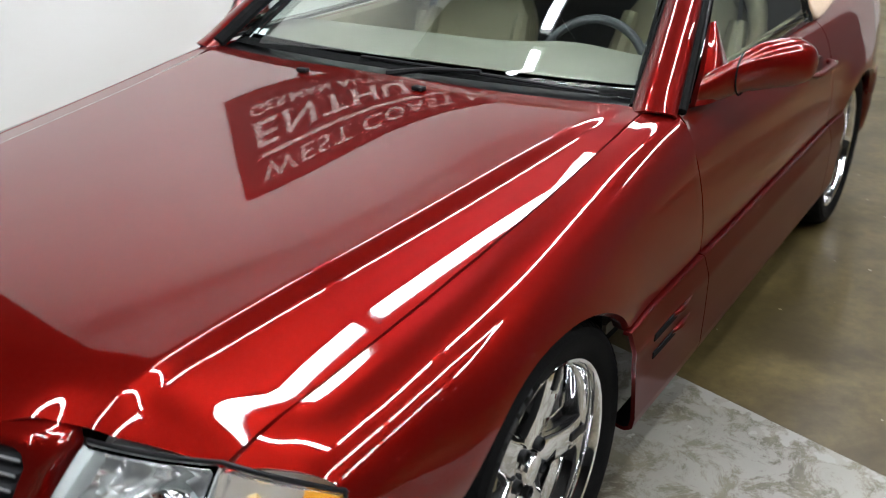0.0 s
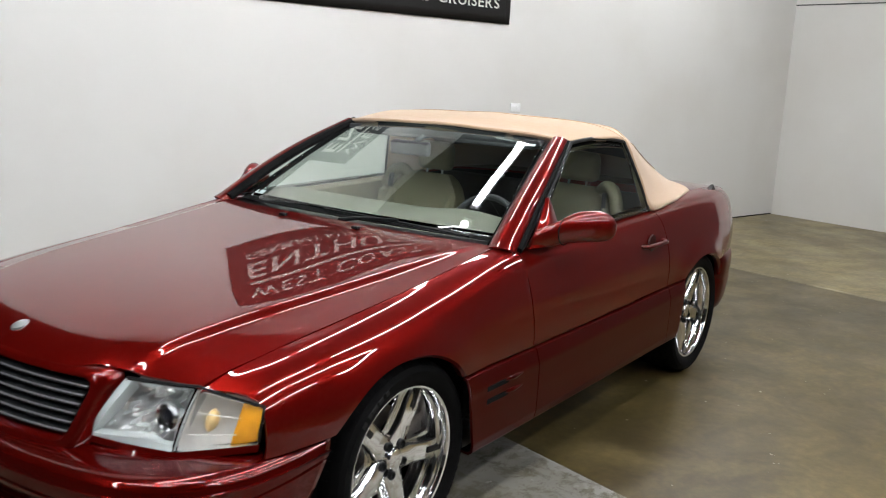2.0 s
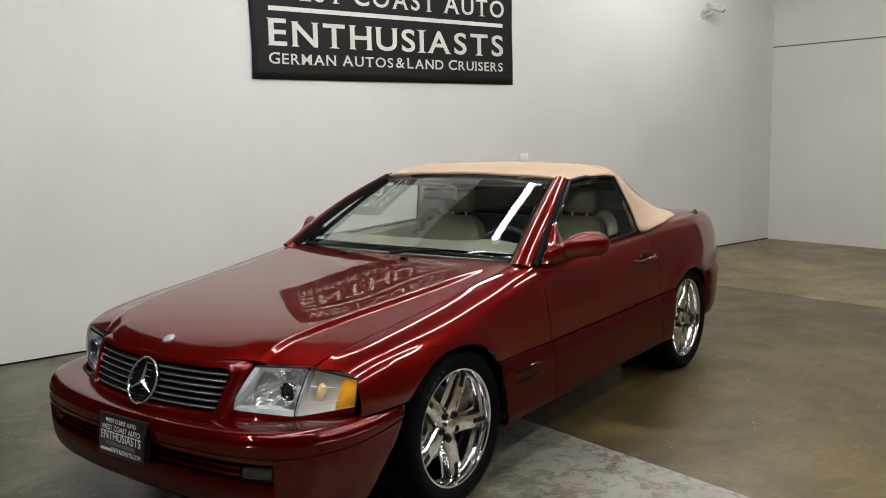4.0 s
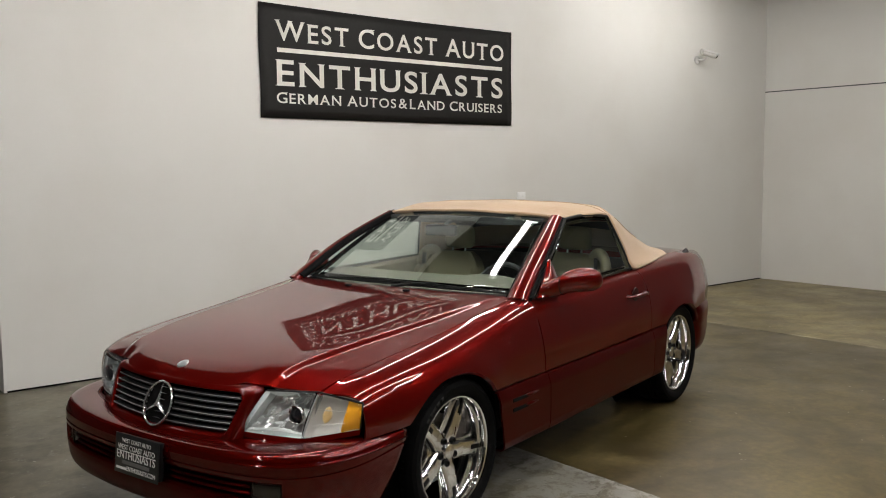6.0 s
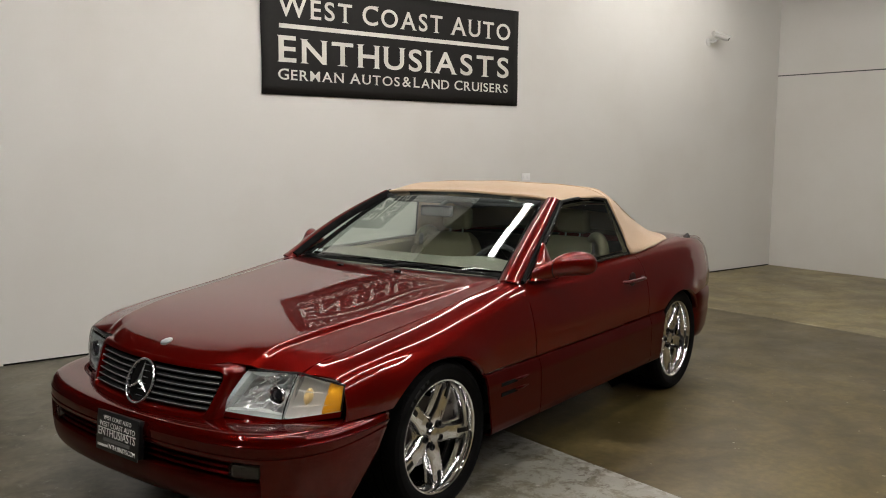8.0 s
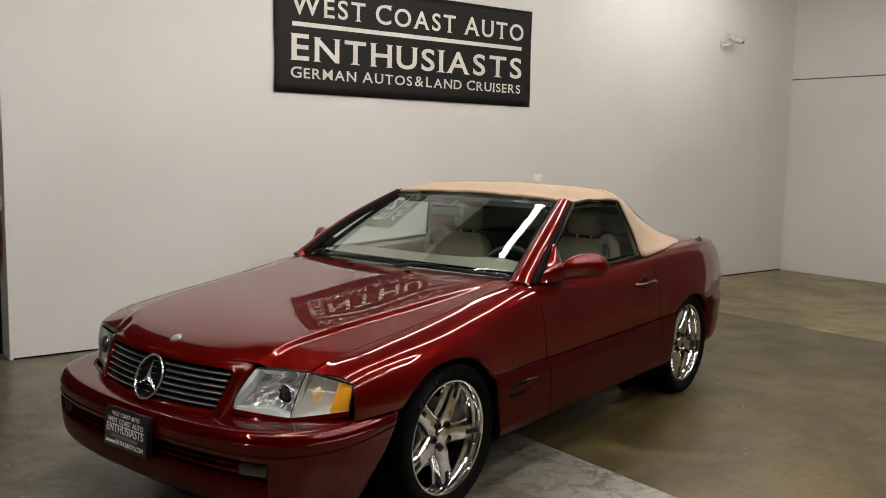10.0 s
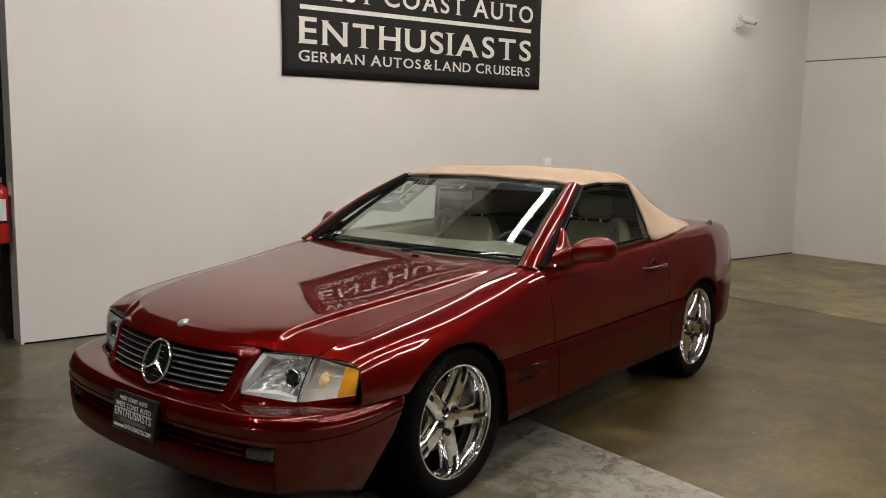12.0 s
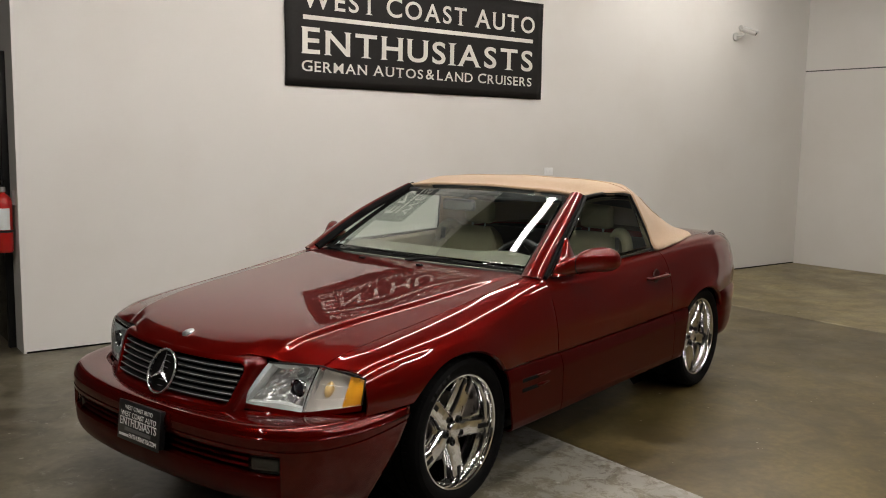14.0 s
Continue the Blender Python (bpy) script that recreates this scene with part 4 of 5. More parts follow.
for p, q in zip(plan_r, np.vstack([plan_r[1:], plan_r[-1:] + (plan_r[-1] - plan_r[-2])])):
    t = (q - p) / np.linalg.norm(q - p)
    nrm = np.array([t[1], -t[0]])
    P.append([(p[0] + nrm[0] * o, p[1] + nrm[1] * o, z) for o, z in path3([(-0.05, 0.612), (-0.004, 0.604), (0.022, 0.57), (0.024, 0.50), (0.018, 0.46), (0.02, 0.42), (0.0, 0.30), (-0.05, 0.26)], 18)])
P = np.array(P)
P = np.concatenate([P, (P * np.array([-1, 1, 1]))[-2::-1]])
part("rear_bumper", grid("rear_bumper", P, SHADED_RED), car, solid=0.012)
# underside and firewall
part("underbody", box("underbody", (1.36, 3.6, 0.05), DARK, at=(0, 1.42, 0.27)), car)
part("firewall", box("firewall", (1.38, 0.04, 0.55), DARK, at=(0, 0.60, 0.56)), car)
part("radiator_box", box("radiator_box", (0.66, 0.05, 0.30), DARK, at=(0, -0.76, 0.48)), car)


# ---- door mirrors, handles, wipers, nozzles ----
for mirror in (False, True):
    sg = -1 if mirror else 1
    # sections along the mirror: place, half height, half depth
    rows = path3([(0.832, 0.835, 0.932, 0.040, 0.066), (0.858, 0.872, 0.942, 0.046, 0.056), (0.880, 0.908, 0.953, 0.050, 0.048), (0.894, 0.930, 0.962, 0.056, 0.052), (0.922, 0.962, 0.970, 0.063, 0.060),
                  (0.958, 0.998, 0.974, 0.064, 0.062), (0.990, 1.026, 0.973, 0.060, 0.055), (1.014, 1.045, 0.970, 0.046, 0.041), (1.026, 1.054, 0.968, 0.028, 0.024), (1.030, 1.057, 0.967, 0.002, 0.002)], 46)
    P = []
    for x, cy, czz, hh, dd in rows:
        x = 0.832 + (x - 0.832) * (0.80 if mirror else 1.0)
        ring_pts = []
        for a in np.linspace(0, 2 * math.pi, 32, endpoint=False):
            ca, sa = math.cos(a), math.sin(a)
            ring_pts.append((x, cy + dd * math.copysign(abs(ca) ** 0.95, ca), czz + hh * sa * (1.0 if sa > 0 else 0.92)))
        P.append(ring_pts + ring_pts[:1])
    m = part("door_mirror", grid("door_mirror", P, PAINT, mirror=mirror), car, "red body-coloured door mirror")
    ringj = [(sg * (0.8764 if mirror else 0.8875), 0.9195 + 0.0515 * math.cos(a), 0.9575 + 0.0535 * math.sin(a)) for a in np.linspace(0, 2 * math.pi, 33)]
    part("mirror_joint", tube("mirror_joint", ringj, 0.0022, DARK, sides=6), m)
    P = [[(sg * x, y, z) for x, y, z in row] for row in (((0.830, 0.758, 0.902), (0.820, 0.833, 0.985), (0.797, 0.914, 1.076)), ((0.856, 0.84, 0.902), (0.846, 0.880, 0.978), (0.806, 0.922, 1.077)), ((0.846, 0.99, 0.910), (0.838, 0.955, 0.970), (0.803, 0.932, 1.076)))]
    if mirror:
        P = [[(x, y, min(z, 0.985)) for x, y, z in row] for row in P]
    P = [path3(row, 9) for row in path3(np.array(P).reshape(3, 9), 9).reshape(9, 3, 3)]
    part("mirror_sail", grid("mirror_sail", P, PAINT, flip=sg > 0), m, solid=0.02)
    part("mirror_glass", box("mirror_glass", (0.105, 0.006, 0.088), CHROME, at=(sg * (0.935 if mirror else 0.958), 1.058, 0.973), bevel=0.002), m)
    # handle
    h = part("door_handle", tube("door_handle", [(sg * 0.866, 1.715, 0.790), (sg * 0.897, 1.732, 0.791), (sg * 0.905, 1.82, 0.793), (sg * 0.902, 1.92, 0.793), (sg * 0.872, 1.952, 0.792)], 0.0130, HANDLE, sides=10, n=20, flat=0.75), car, "red pull door handle")
    # raised disc, not a hollow: its dark red is painted shade
    part("handle_recess", revolve("handle_recess", [(0.041, -0.006), (0.039, 0.0015), (0.030, 0.002), (0.001, 0.001)], RECESS_SHADE, n=28), h, "flat disc painted dark as a shaded finger recess").matrix_local = pose(sg * 0.8795, 1.815, 0.796, 0, 0, 0 if sg > 0 else 180)
    part("handle_lock", revolve("handle_lock", [(0.010, -0.004), (0.010, 0.003), (0.001, 0.004)], CHROME, n=16), h, "small chrome lock").matrix_local = pose(sg * 0.9085, 1.925, 0.794, 0, 0, 0 if sg > 0 else 180)
    # two slots in the cladding behind the wheel
    for k, (y0, y1, z) in enumerate(((0.375, 0.515, 0.478), (0.377, 0.515, 0.432))):
        cl = clad_curve(0.45, 60)
        hh = 0.010

        def skin(zz):
            return float(np.interp(-zz, -cl[:, 1], cl[:, 0]))
        P = [[(sg * (skin(z + d * hh) + (0.012 if abs(d) < 1 and 0 < s < 1 else 0.006)), y0 + (y1 - y0) * s, z + d * hh) for d in (-1, -0.8, 0, 0.8, 1)] for s in (0, 0.02, 0.5, 0.98, 1)]
        part("side_vent", grid("side_vent", P, DARK, flip=sg > 0), car, "dark slot in the cladding")
        x = skin(z)
        part("vent_lip", tube("vent_lip", [(sg * (x + 0.007), y1 - 0.03, z + 0.004), (sg * (x + 0.012), y1 + 0.03, z + 0.003), (sg * (x + 0.005), y1 + 0.11, z + 0.002)], [0.004, 0.009, 0.003], SHADED_RED, sides=8, n=10), car)
    # washer nozzle
    part("washer_nozzle", box("washer_nozzle", (0.034, 0.022, 0.012), BLACK, at=(sg * 0.20, 0.50, hood_z(0.2, 0.5) + 0.006), bevel=0.004), car)
wip = part("wiper", tube("wiper", [(0.62, 0.668, 0.928), (0.30, 0.640, 0.941), (-0.10, 0.638, 0.944)], 0.005, BLACK, sides=8, n=12), car, "black windscreen wiper")
part("wiper_arm", tube("wiper_arm", [(0.02, 0.600, 0.918), (0.14, 0.622, 0.938), (0.30, 0.636, 0.949)], [0.010, 0.007, 0.005], BLACK, sides=8, n=10), wip)

# ---- wheels ----
MARK = mat("worn_rubber", (0.0065, 0.0065, 0.0062), rough=0.7, vary=0.3, vscale=60)


def wheel(x, y, mirror, turn):
    sg = -1 if mirror else 1
    w = part("wheel", revolve("wheel", [(0.245, 0.022), (0.249, 0.017), (0.249, 0.006), (0.240, -0.004), (0.228, -0.012), (0.222, -0.020), (0.219, -0.050), (0.212, -0.075), (0.210, -0.19), (0.235, -0.205)], CHROME, n=96), car, "chrome five-spoke wheel")
    w.matrix_local = pose(x * sg, y, 0.3255, 0, 0, 0 if sg > 0 else 180)
    part("inner_lip", revolve("inner_lip", [(0.249, 0.017), (0.245, 0.022), (0.238, 0.020), (0.232, 0.008), (0.231, -0.012)], CHROME, n=96), w)
    part("tyre", revolve("tyre", [(0.240, 0.012), (0.252, 0.026), (0.272, 0.036), (0.295, 0.037), (0.312, 0.028), (0.3215, 0.014), (0.325, -0.004), (0.325, -0.030), (0.318, -0.031), (0.318, -0.039), (0.325, -0.040), (0.3255, -0.085), (0.318, -0.086), (0.318, -0.096), (0.3255, -0.097), (0.325, -0.150), (0.318, -0.151), (0.318, -0.159), (0.325, -0.16), (0.322, -0.19), (0.305, -0.215), (0.27, -0.222), (0.24, -0.20)], RUBBER, n=96, sharp=25), w, "black low-profile tyre")
    # worn raised marks on the sidewall
    for g0 in (1.95,):
        for k in range(5):
            a0 = g0 + k * 0.105
            P = [[(xx, r * math.cos(a), r * math.sin(a)) for r, xx in ((0.276, 0.0362), (0.278, 0.0385), (0.291, 0.0388), (0.293, 0.0368))] for a in np.linspace(a0, a0 + 0.055 + 0.02 * (k % 3), 4)]
            part("sidewall_mark", grid("sidewall_mark", P, MARK), w)
    # shoulder blocks
    v, f = [], []
    for k in range(72):
        a0, a1 = 2 * math.pi * (k + 0.12) / 72, 2 * math.pi * (k + 0.80) / 72
        base = len(v)
        for a, sh in ((a0, 0.0), (a1, 0.0)):
            for r, xx in ((0.3125, 0.0295), (0.3225, 0.0150), (0.3275, -0.004), (0.3275, -0.028), (0.318, -0.028), (0.310, 0.010)):
                aa = a + 0.02 * (xx < 0)
                v.append((xx, r * math.cos(aa), r * math.sin(aa)))
        f += [tuple(base + i for i in (0, 1, 7, 6)), tuple(base + i for i in (1, 2, 8, 7)), tuple(base + i for i in (2, 3, 9, 8)), tuple(base + i for i in (3, 4, 10, 9)), tuple(base + i for i in (5, 4, 3, 2, 1, 0)), tuple(base + i for i in (6, 7, 8, 9, 10, 11))]
    part("tread", mesh_of("tread", v, f, RUBBER), w, kind="stuff")
    # spokes
    for k in range(5):
        a = radians(turn + 72 * k)
        bm = bmesh.new()
        rows = []
        for r, hw, xx in ((0.030, 0.046, -0.026), (0.065, 0.042, -0.022), (0.11, 0.036, -0.017), (0.16, 0.035, -0.013), (0.205, 0.0375, -0.013), (0.229, 0.040, -0.019)):
            rows.append([bm.verts.new((xx - 0.045, r, -hw * 1.25)), bm.verts.new((xx - 0.006, r, -hw)), bm.verts.new((xx, r, -hw * 0.8)), bm.verts.new((xx, r, hw * 0.8)), bm.verts.new((xx - 0.006, r, hw)), bm.verts.new((xx - 0.045, r, hw * 1.25))])
        for p, q in zip(rows[:-1], rows[1:]):
            for i in range(5):
                bm.faces.new((p[i], p[i + 1], q[i + 1], q[i]))
        bmesh.ops.rotate(bm, verts=bm.verts[:], cent=(0, 0, 0), matrix=Matrix.Rotation(a - math.pi / 2, 3, "X"))
        sp = part("spoke", from_bm("spoke", bm, CHROME, sharp=50), w, bevel=0.003)
        slot = box("spoke_slot", (0.006, 0.062, 0.021), BLACK, at=(-0.0115, 0.199, 0), bevel=0.0025)
        slot.transform(Matrix.Rotation(a - math.pi / 2, 4, "X"))
        part("spoke_slot", slot, sp, "dark slot near the end of the spoke")
        b2 = a + radians(36)
        part("wheel_bolt", revolve("wheel_bolt", [(0.0155, -0.06), (0.0155, -0.018), (0.012, -0.016), (0.010, -0.03), (0.001, -0.03)], BLACK, n=12), w).matrix_local = pose(0.003, 0.054 * math.cos(b2), 0.054 * math.sin(b2))
    part("hub_cap", revolve("hub_cap", [(0.040, -0.03), (0.038, -0.018), (0.034, -0.014), (0.032, -0.011), (0.02, -0.009), (0.001, -0.008)], CHROME, n=40), w, "chrome centre cap")
    part("brake_disc", revolve("brake_disc", [(0.155, -0.115), (0.155, -0.100), (0.075, -0.100), (0.07, -0.085), (0.001, -0.085)], STEEL, n=48), w, "grey brake disc")
    part("caliper", box("caliper", (0.07, 0.16, 0.075), STEEL, at=(-0.10, 0.13, 0.05), bevel=0.015), w)
    return w


for mirror in (False, True):
    wheel(0.845, 0.0, mirror, 82)
    wheel(0.842, 2.515, mirror, 73)

for o in NOSHADE + [ws]:
    o.visible_shadow = False

for sg in (1,):
    part("boot_hinge_cover", mesh_of("boot_hinge_cover", [(sg * (0.735 + dx), y, z + dz) for dx, y, z, dz in ((0, 2.895, 0.957, 0), (0.03, 2.895, 0.950, 0), (0.03, 2.960, 0.948, 0), (0, 2.960, 0.955, 0), (0.01, 2.950, 0.956, 0.022), (0.02, 2.950, 0.954, 0.020))],
         [(0, 1, 5, 4), (1, 2, 5), (2, 3, 4, 5), (3, 0, 4), (0, 3, 2, 1)], BLACK), car, "small black wedge on the rear deck")

# ---- interior of the car ----
part("cabin_floor", box("cabin_floor", (1.40, 1.75, 0.03), CARPET, at=(0, 1.50, 0.31)), car)
part("bulkhead", box("bulkhead", (1.44, 0.05, 0.66), DARKGREY, at=(0, 2.34, 0.62), bevel=0.02), car)
P = []
for x in np.linspace(-0.70, 0.70, 29):
    hump = 0.020 * math.exp(-((x - 0.36) / 0.16) ** 2)
    P.append([(x, 0.70, 0.884), (x, 0.80, 0.918), (x, 0.95, 0.944 + hump), (x, 1.05, 0.938 + hump), (x, 1.09, 0.900 + hump * 0.5), (x, 1.085, 0.76), (x, 1.00, 0.55)])
part("dashboard", grid("dashboard", P, DASH, flip=True), car, "grey-green padded dashboard", solid=0.01)
st = part("steering_wheel", tube("steering_wheel", [(0.36 + 0.185 * math.cos(a), 1.15 + 0.062 * math.sin(a), 0.825 + 0.174 * math.sin(a)) for a in np.linspace(0, 2 * math.pi, 49)], 0.014, DARKGREY, sides=10), car, "dark grey steering wheel")
part("wheel_hub", box("wheel_hub", (0.15, 0.05, 0.11), DARKGREY, at=(0.36, 1.165, 0.80), bevel=0.02, seg=3), st)
for a, b in (((0.20, 1.175, 0.81), (0.30, 1.165, 0.80)), ((0.52, 1.175, 0.81), (0.42, 1.165, 0.80)), ((0.36, 1.12, 0.64), (0.36, 1.16, 0.76))):
    part("wheel_spoke", tube("wheel_spoke", [a, b], 0.016, DARKGREY, sides=8, flat=0.6), st)
part("steering_column", tube("steering_column", [(0.36, 1.16, 0.79), (0.36, 1.00, 0.74)], 0.035, DARKGREY), car)


def seat(cx, dy):
    s = part("seat", box("seat", (0.50, 0.52, 0.20), LEATHER, at=(cx, 1.50 + dy, 0.50), bevel=0.05, seg=4), car, "cream leather bucket seat")
    P = []
    for v in np.linspace(0, 1, 18):
        w = 0.235 * math.sqrt(max(0.02, 1 - max(0.0, (v - 0.62) / 0.38) ** 2 * 0.72))
        yy, zz = 1.74 + 0.17 * v + dy, 0.50 + 0.50 * v
        d = (0.055 + 0.02 * math.sin(math.pi * v)) * math.sqrt(max(0.02, 1 - max(0.0, (v - 0.85) / 0.15) ** 2))
        ring_pts = []
        for a in np.linspace(0, 2 * math.pi, 28, endpoint=False):
            ca, sa = math.cos(a), math.sin(a)
            ring_pts.append((cx + w * math.copysign(abs(ca) ** 0.5, ca), yy + d * math.copysign(abs(sa) ** 0.6, sa) - 0.03 * abs(ca) ** 4 * (sa < 0), zz))
        P.append(ring_pts + ring_pts[:1])
    part("seat_back", grid("seat_back", P, LEATHER), s)
    part("headrest", box("headrest", (0.22, 0.085, 0.150), LEATHER, at=(cx, 1.935 + dy, 1.092), bevel=0.038, seg=4), s, "cream leather headrest")
    for d in (-0.05, 0.05):
        part("headrest_post", tube("headrest_post", [(cx + d, 1.92 + dy, 0.98), (cx + d, 1.935 + dy, 1.08)], 0.006, SATIN), s)
    sd = 1 if cx > 0 else -1
    part("belt_tower", tube("belt_tower", [(cx + sd * q, 1.90 + p + dy, z) for q, p, z in ((0.13, 0.0, 0.95), (0.18, -0.02, 1.005), (0.235, -0.04, 0.985), (0.265, -0.06, 0.89), (0.275, -0.10, 0.70), (0.27, -0.14, 0.52))], [0.03, 0.034, 0.034, 0.034, 0.034, 0.03], LEATHER, sides=14, n=24), s, "cream leather seat frame with belt guide")
    part("seat_belt", tube("seat_belt", [(cx + sd * 0.205, 1.815 + dy, 0.985), (cx + sd * 0.215, 1.79 + dy, 0.80), (cx + sd * 0.24, 1.70 + dy, 0.52)], 0.024, DARKGREY, n=10, flat=0.12), s, "grey seat belt")
    for k in (-1, 1):
        part("bolster", tube("bolster", [(cx + k * 0.21, 1.30 + dy, 0.60), (cx + k * 0.21, 1.60 + dy, 0.605), (cx + k * 0.215, 1.71 + dy, 0.70), (cx + k * 0.20, 1.82 + dy, 0.90)], [0.045, 0.05, 0.05, 0.03], LEATHER, n=14), s)
    return s


seat(0.36, 0.10)
seat(-0.36, -0.16)
part("centre_console", box("centre_console", (0.20, 0.95, 0.24), DASH, at=(0, 1.50, 0.47), bevel=0.03, seg=3), car)
for sg in (-1, 1):
    P = [[(sg * 0.77, y, deck(y) - 0.005), (sg * 0.735, y, deck(y) - 0.02), (sg * 0.715, y, 0.80), (sg * 0.72, y, 0.66), (sg * 0.66, y, 0.64), (sg * 0.70, y, 0.40)] for y in np.linspace(0.80, 2.2, 16)]
    part("door_lining", grid("door_lining", P, LEATHER, flip=sg < 0), car, "cream leather door lining", solid=0.01)
mi = part("rear_view_mirror", box("rear_view_mirror", (0.22, 0.035, 0.065), DARKGREY, at=(-0.03, 1.12, 1.185), bevel=0.014, seg=3), car, "dark rear-view mirror")
part("mirror_stalk", tube("mirror_stalk", [(-0.03, 1.13, 1.20), (-0.02, 1.20, 1.235)], 0.012, DARKGREY), mi)
for sg in (-1, 1):
    part("sun_visor", box("sun_visor", (0.40, 0.16, 0.02), DARKGREY, at=(sg * 0.30, 1.36, 1.225), bevel=0.008), car)
part("header_lining", box("header_lining", (1.10, 0.10, 0.03), DARKGREY, at=(0, 1.33, 1.245), bevel=0.01), car)
# headliner, a dark inner skin under the fabric
part("headliner", grid("headliner", np.array([r[8:-8] for r in P_TOP[2:40]]) * np.array([0.97, 1, 1]) - np.array([0, 0, 0.03]), DARKGREY, flip=True), car)
STICK = mat("white_sticker", (0.70, 0.74, 0.74), rough=0.5)
for u, v, w, h, nm in ((2, 1.2, 0.05, 0.05, "sticker"), (37, 13.4, 0.07, 0.03, "sticker")):
    q = SCREEN[u, int(v)]
    o = part(nm, box(nm, (w, 0.001, h), STICK), car, "small pale sticker on the windscreen")
    o.matrix_local = Matrix.Translation(Vector(q) + Vector((0, 0.008, -0.006))) @ Euler((radians(-62), 0, 0)).to_matrix().to_4x4()

# ---- things on the walls ----
CLOTH = mat("black_banner", (0.012, 0.0108, 0.0102), rough=0.55, vary=0.2, vscale=3, bump=0.1, bscale=4)
CLOTH.node_tree.nodes["Principled BSDF"].inputs["Specular IOR Level"].default_value = 0.25
BPRINT = mat("banner_print", (0.74, 0.72, 0.66), rough=0.5, vary=0.05)
S0, S1, Z0, Z1 = 2.03, 4.855, 1.976, 2.913
banner = thing("banner", "black vinyl banner with white lettering on the white wall", "banner", at=ROOM @ pose(S0, -0.012, Z0, 90, 0, 0))
W, H = S1 - S0, Z1 - Z0
P = []
for u in np.linspace(0, 1, 40):
    P.append([(u * W + 0.004 * math.sin(v * 7), v * H - 0.010 * math.sin(math.pi * u) * (v > 0.9) , 0.003 * math.sin(9 * u + 4 * v) * math.sin(5 * v)) for v in np.linspace(0, 1, 14)])
part("cloth", grid("cloth", P, CLOTH), banner, solid=0.003)
SERIFS = {"A": ((0.06, 0), (0.94, 0)), "C": ((0.93, 1),), "D": ((0.08, 0), (0.08, 1)), "E": ((0.1, 0), (0.1, 1)), "G": ((0.9, 1),), "H": ((0.1, 0), (0.1, 1), (0.9, 0), (0.9, 1)), "I": ((0.5, 0), (0.5, 1)),
          "L": ((0.1, 0), (0.1, 1)), "M": ((0.06, 0), (0.94, 0)), "N": ((0.1, 0), (0.1, 1), (0.9, 1)), "R": ((0.1, 0), (0.1, 1), (0.93, 0)), "T": ((0.5, 0),),
          "U": ((0.1, 1), (0.9, 1)), "W": ((0.03, 1), (0.5, 1), (0.97, 1))}


def small_caps(text, cap, x0, x1, base, bold, parent, material):
    """A line of wide capitals with small wedge serifs, larger initials, spread from x0 to x1; each letter an object."""
    glyphs, pen = [], 0.0
    for i, ch in enumerate(text):
        if ch == " ":
            pen += (0.10 if "&" in text[i - 1:i + 2] else 0.40) * cap
            continue
        k = 1.0 if i == 0 or text[i - 1] == " " else 0.93
        cu = bpy.data.curves.new("letter", "FONT")
        cu.body, cu.size, cu.extrude, cu.offset, cu.resolution_u = ch, cap * k * 1.40, 0.0008, bold, 6
        tmp = bpy.data.objects.new("letter", cu)
        me = bpy.data.meshes.new_from_object(tmp)
        bpy.data.objects.remove(tmp)
        bpy.data.curves.remove(cu)
        lo, hi_ = min(v.co.x for v in me.vertices), max(v.co.x for v in me.vertices)
        zl, zh = min(v.co.y for v in me.vertices), max(v.co.y for v in me.vertices)
        for v in me.vertices:
            v.co.x -= lo
            v.co.y = (v.co.y - zl) * cap * k / (zh - zl)
        w = hi_ - lo
        bm = bmesh.new()
        bm.from_mesh(me)
        half, tall = (0.19 if ch in "TI" else 0.14) * cap, 0.05 * cap
        for fx, top in SERIFS.get(ch, ()):
            cx = min(max(fx * w, half * 0.62), w - half * 0.62)
            if ch in "TI":
                cx = w / 2
            y0 = cap * k - tall if top else 0.0
            ins, out_ = half * 0.55, half
            bot, up = (ins, out_) if top else (out_, ins)
            vs = [bm.verts.new((cx + dx, yy, zz)) for zz in (-0.0008, 0.0009) for dx, yy in ((-bot, y0), (bot, y0), (up, y0 + tall), (-up, y0 + tall))]
            for f in ((4, 5, 6, 7), (3, 2, 1, 0), (0, 1, 5, 4), (1, 2, 6, 5), (2, 3, 7, 6), (3, 0, 4, 7)):
                bm.faces.new([vs[q] for q in f])
        bm.to_mesh(me)
        bm.free()
        glyphs.append((me, pen))
        pen += w + 0.19 * cap
    scale = (x1 - x0) / (pen - 0.19 * cap)
    for me, x in glyphs:
        for v in me.vertices:
            v.co.x *= scale
        me.materials.clear()
        me.materials.append(material)
        lo = new("letter", me)
        lo.parent = parent
        lo.matrix_local = pose(x0 + x * scale, base, 0.0065)


small_caps("WEST COAST AUTO", 0.170, 0.152, 2.712, 0.637, 0.0026, banner, BPRINT)
small_caps("ENTHUSIASTS", 0.215, 0.156, 2.698, 0.268, 0.0040, banner, BPRINT)
small_caps("GERMAN AUTOS & LAND CRUISERS", 0.090, 0.150, 2.690, 0.124, 0.0009, banner, BPRINT)
part("rule", box("rule", (2.530, 0.036, 0.002), BPRINT, at=(1.428, 0.562, 0.006)), banner, "white printed line")

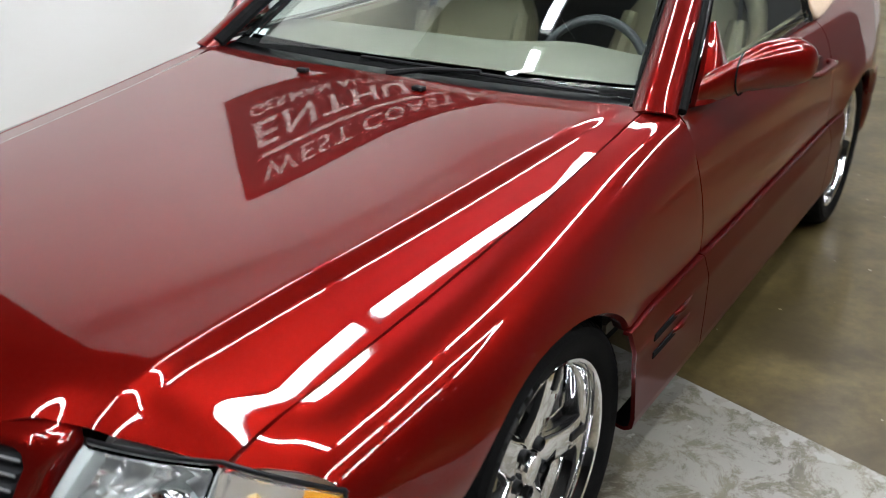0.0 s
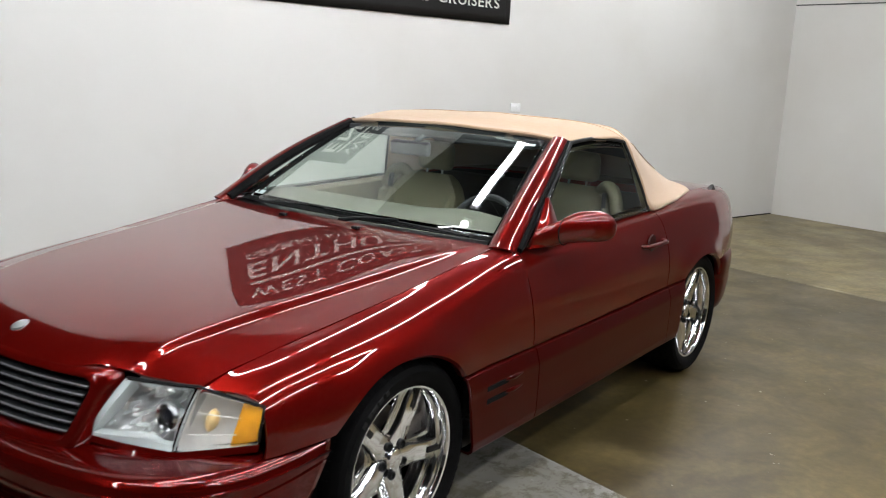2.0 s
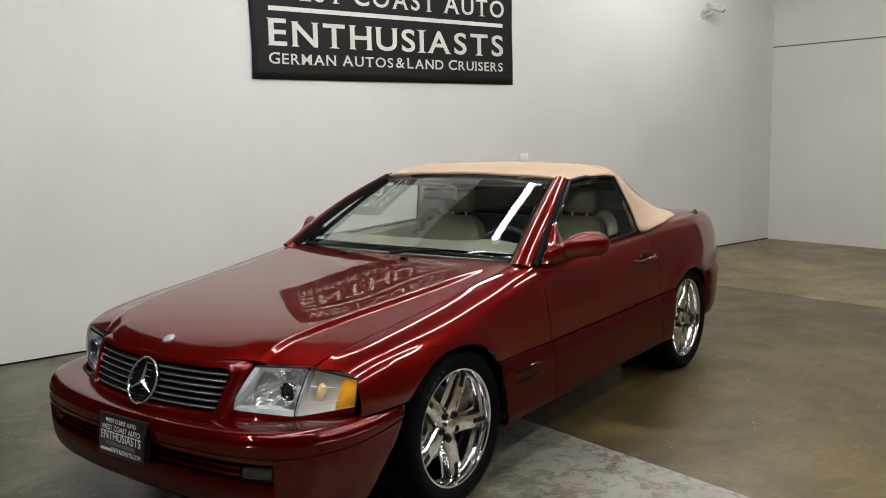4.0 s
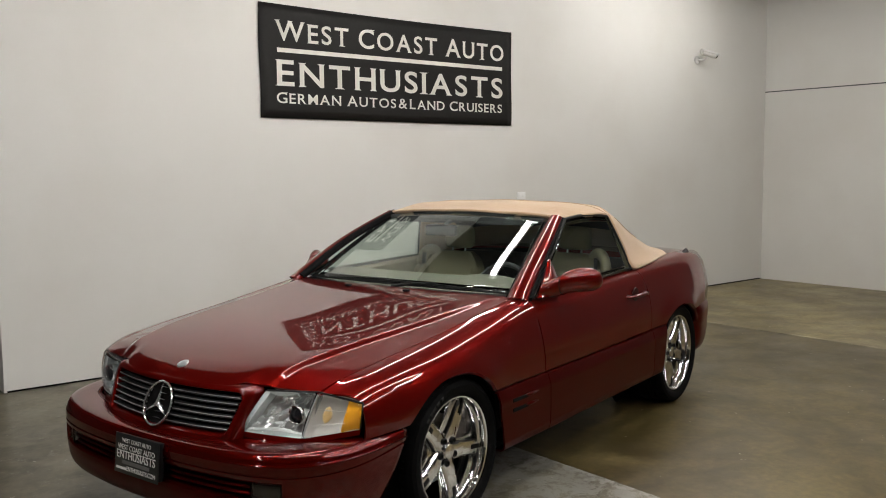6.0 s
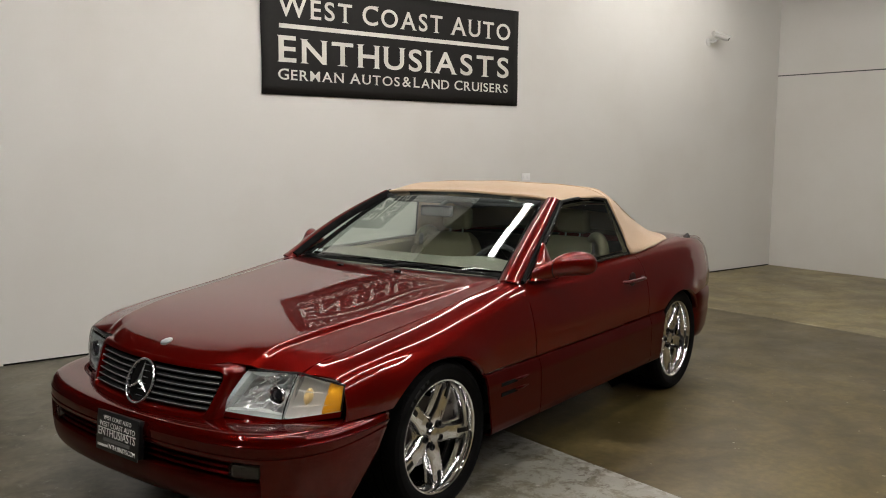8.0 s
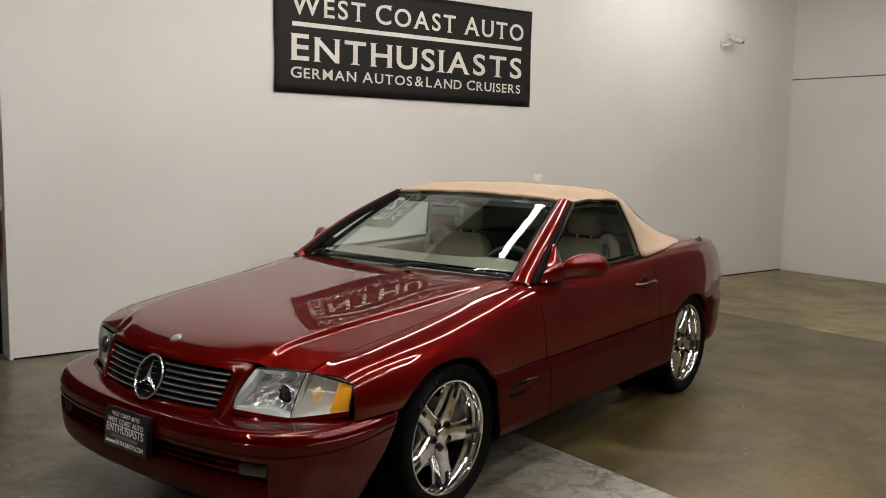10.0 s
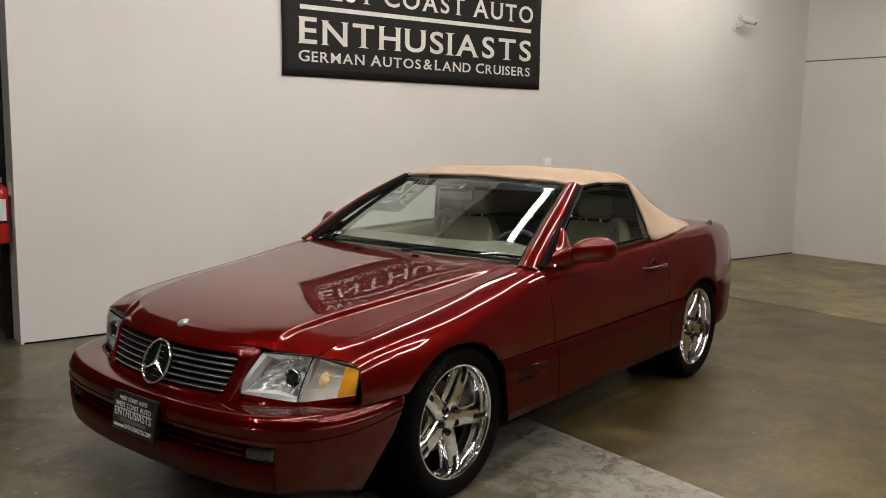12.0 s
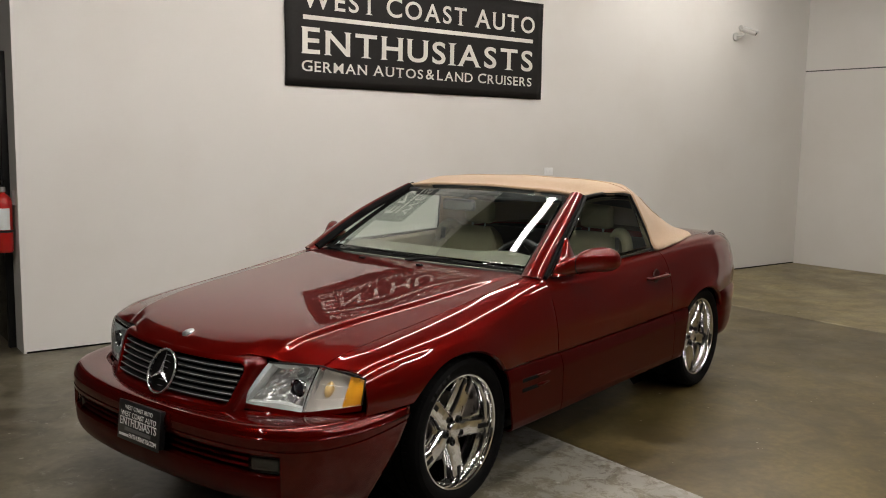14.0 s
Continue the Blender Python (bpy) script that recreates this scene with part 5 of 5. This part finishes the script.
# security camera
cam_t = thing("security_camera", "small white bullet security camera on a wall bracket", "security camera", at=ROOM @ pose(8.02, 0, 2.86))
WHITEP = mat("white_plastic", (0.62, 0.62, 0.60), rough=0.4, vary=0.05)
part("wall_plate", revolve("wall_plate", [(0.05, 0.0), (0.05, 0.015), (0.035, 0.025), (0.001, 0.025)], WHITEP, n=24), cam_t).matrix_local = pose(0, 0, 0, 0, 0, -90)
part("bracket", tube("bracket", [(0, -0.02, 0), (0.01, -0.09, 0.0), (0.03, -0.12, 0.04)], 0.013, WHITEP, n=8), cam_t)
part("camera_body", tube("camera_body", [(-0.03, -0.10, 0.085), (0.14, -0.17, 0.045)], 0.036, WHITEP, sides=16), cam_t)
part("sun_shield", tube("sun_shield", [(-0.04, -0.095, 0.102), (0.17, -0.18, 0.055)], 0.042, WHITEP, sides=16, flat=0.6), cam_t)
part("camera_lens", tube("camera_lens", [(0.14, -0.17, 0.045), (0.155, -0.176, 0.041)], 0.030, GLOSS_BLACK, sides=16), cam_t)
# outlet plate
out = thing("wall_outlet", "small white outlet plate on the wall", "outlet", at=ROOM @ pose(5.004, 0, 1.259))
OUTLET = mat("outlet_plastic", (0.88, 0.88, 0.87), rough=0.35)
part("cover_plate", box("cover_plate", (0.12, 0.008, 0.075), OUTLET, at=(0, -0.005, 0), bevel=0.003), out)
for k in (-0.025, 0.025):
    part("socket", box("socket", (0.028, 0.004, 0.034), OUTLET, at=(k, -0.010, 0), bevel=0.002), out)

# fire extinguisher on the end of the wall
RED = mat("extinguisher_red", (0.42, 0.012, 0.010), rough=0.25, coat=0.6, vary=0.05)
ext = thing("fire_extinguisher", "red fire extinguisher with a white label hung on the wall's end", "fire extinguisher", at=ROOM @ pose(-0.075, 0.11, 0.72))
def lathe_z(name, prof, material, n=28):
    P = [[(r * math.cos(a), r * math.sin(a), z) for r, z in prof] for a in np.linspace(0, 2 * math.pi, n, endpoint=False)]
    return grid(name, P, material, wrap=True, flip=True)
part("cylinder", lathe_z("cylinder", [(0.001, 0.0), (0.055, 0.0), (0.062, 0.01), (0.062, 0.34), (0.055, 0.375), (0.035, 0.40), (0.018, 0.41), (0.016, 0.425)], RED), ext)
part("valve", lathe_z("valve", [(0.017, 0.42), (0.020, 0.425), (0.020, 0.455), (0.001, 0.46)], SATIN), ext)
part("handle", tube("handle", [(-0.01, 0.0, 0.455), (-0.01, -0.05, 0.475), (-0.01, -0.10, 0.465)], 0.008, GLOSS_BLACK, n=8, flat=0.5), ext)
part("lever", tube("lever", [(-0.01, 0.0, 0.465), (-0.01, -0.05, 0.50), (-0.01, -0.10, 0.505)], 0.007, GLOSS_BLACK, n=8, flat=0.5), ext)
part("gauge", revolve("gauge", [(0.016, 0.0), (0.016, 0.012), (0.001, 0.012)], SATIN, n=20), ext).matrix_local = pose(-0.012, -0.018, 0.442, 0, 0, -90)
part("hose", tube("hose", [(0.0, 0.02, 0.445), (0.02, 0.065, 0.42), (0.012, 0.075, 0.25), (0.01, 0.07, 0.12)], 0.009, BLACK, n=14), ext)
P = [[(0.0632 * math.cos(a), 0.0632 * math.sin(a), z) for z in (0.16, 0.31)] for a in np.linspace(radians(195), radians(300), 14)]
part("label", grid("label", P, STICK), ext, "white paper label")
part("strap", lathe_z("strap", [(0.0625, 0.14), (0.065, 0.142), (0.065, 0.155), (0.0625, 0.157)], BLACK), ext)
part("tag", box("tag", (0.002, 0.06, 0.10), mat("green_tag", (0.30, 0.72, 0.12), rough=0.6), at=(-0.06, -0.06, 0.39), bevel=0.0005), ext, "bright green inspection tag")
part("wall_hook", box("wall_hook", (0.02, 0.04, 0.10), SATIN, at=(0.067, 0, 0.38)), ext)
# black door in the side wall
dk = thing("black_door", "closed black door in a black frame", "door", at=ROOM @ pose(0, 0.24, 0))
part("door_leaf", box("door_leaf", (0.02, 0.90, 2.03), GLOSS_BLACK, at=(-0.012, 0.51, 1.02), bevel=0.003), dk)
for y in (0.03, 0.99):
    part("frame", box("frame", (0.05, 0.06, 2.12), BLACK, at=(-0.022, y, 1.06), bevel=0.004), dk)
part("frame", box("frame", (0.05, 0.90, 0.06), BLACK, at=(-0.022, 0.51, 2.09), bevel=0.004), dk)
part("knob", tube("knob", [(-0.02, 0.88, 1.0), (-0.08, 0.88, 1.0)], [0.012, 0.03, 0.028], SATIN, sides=14), dk)
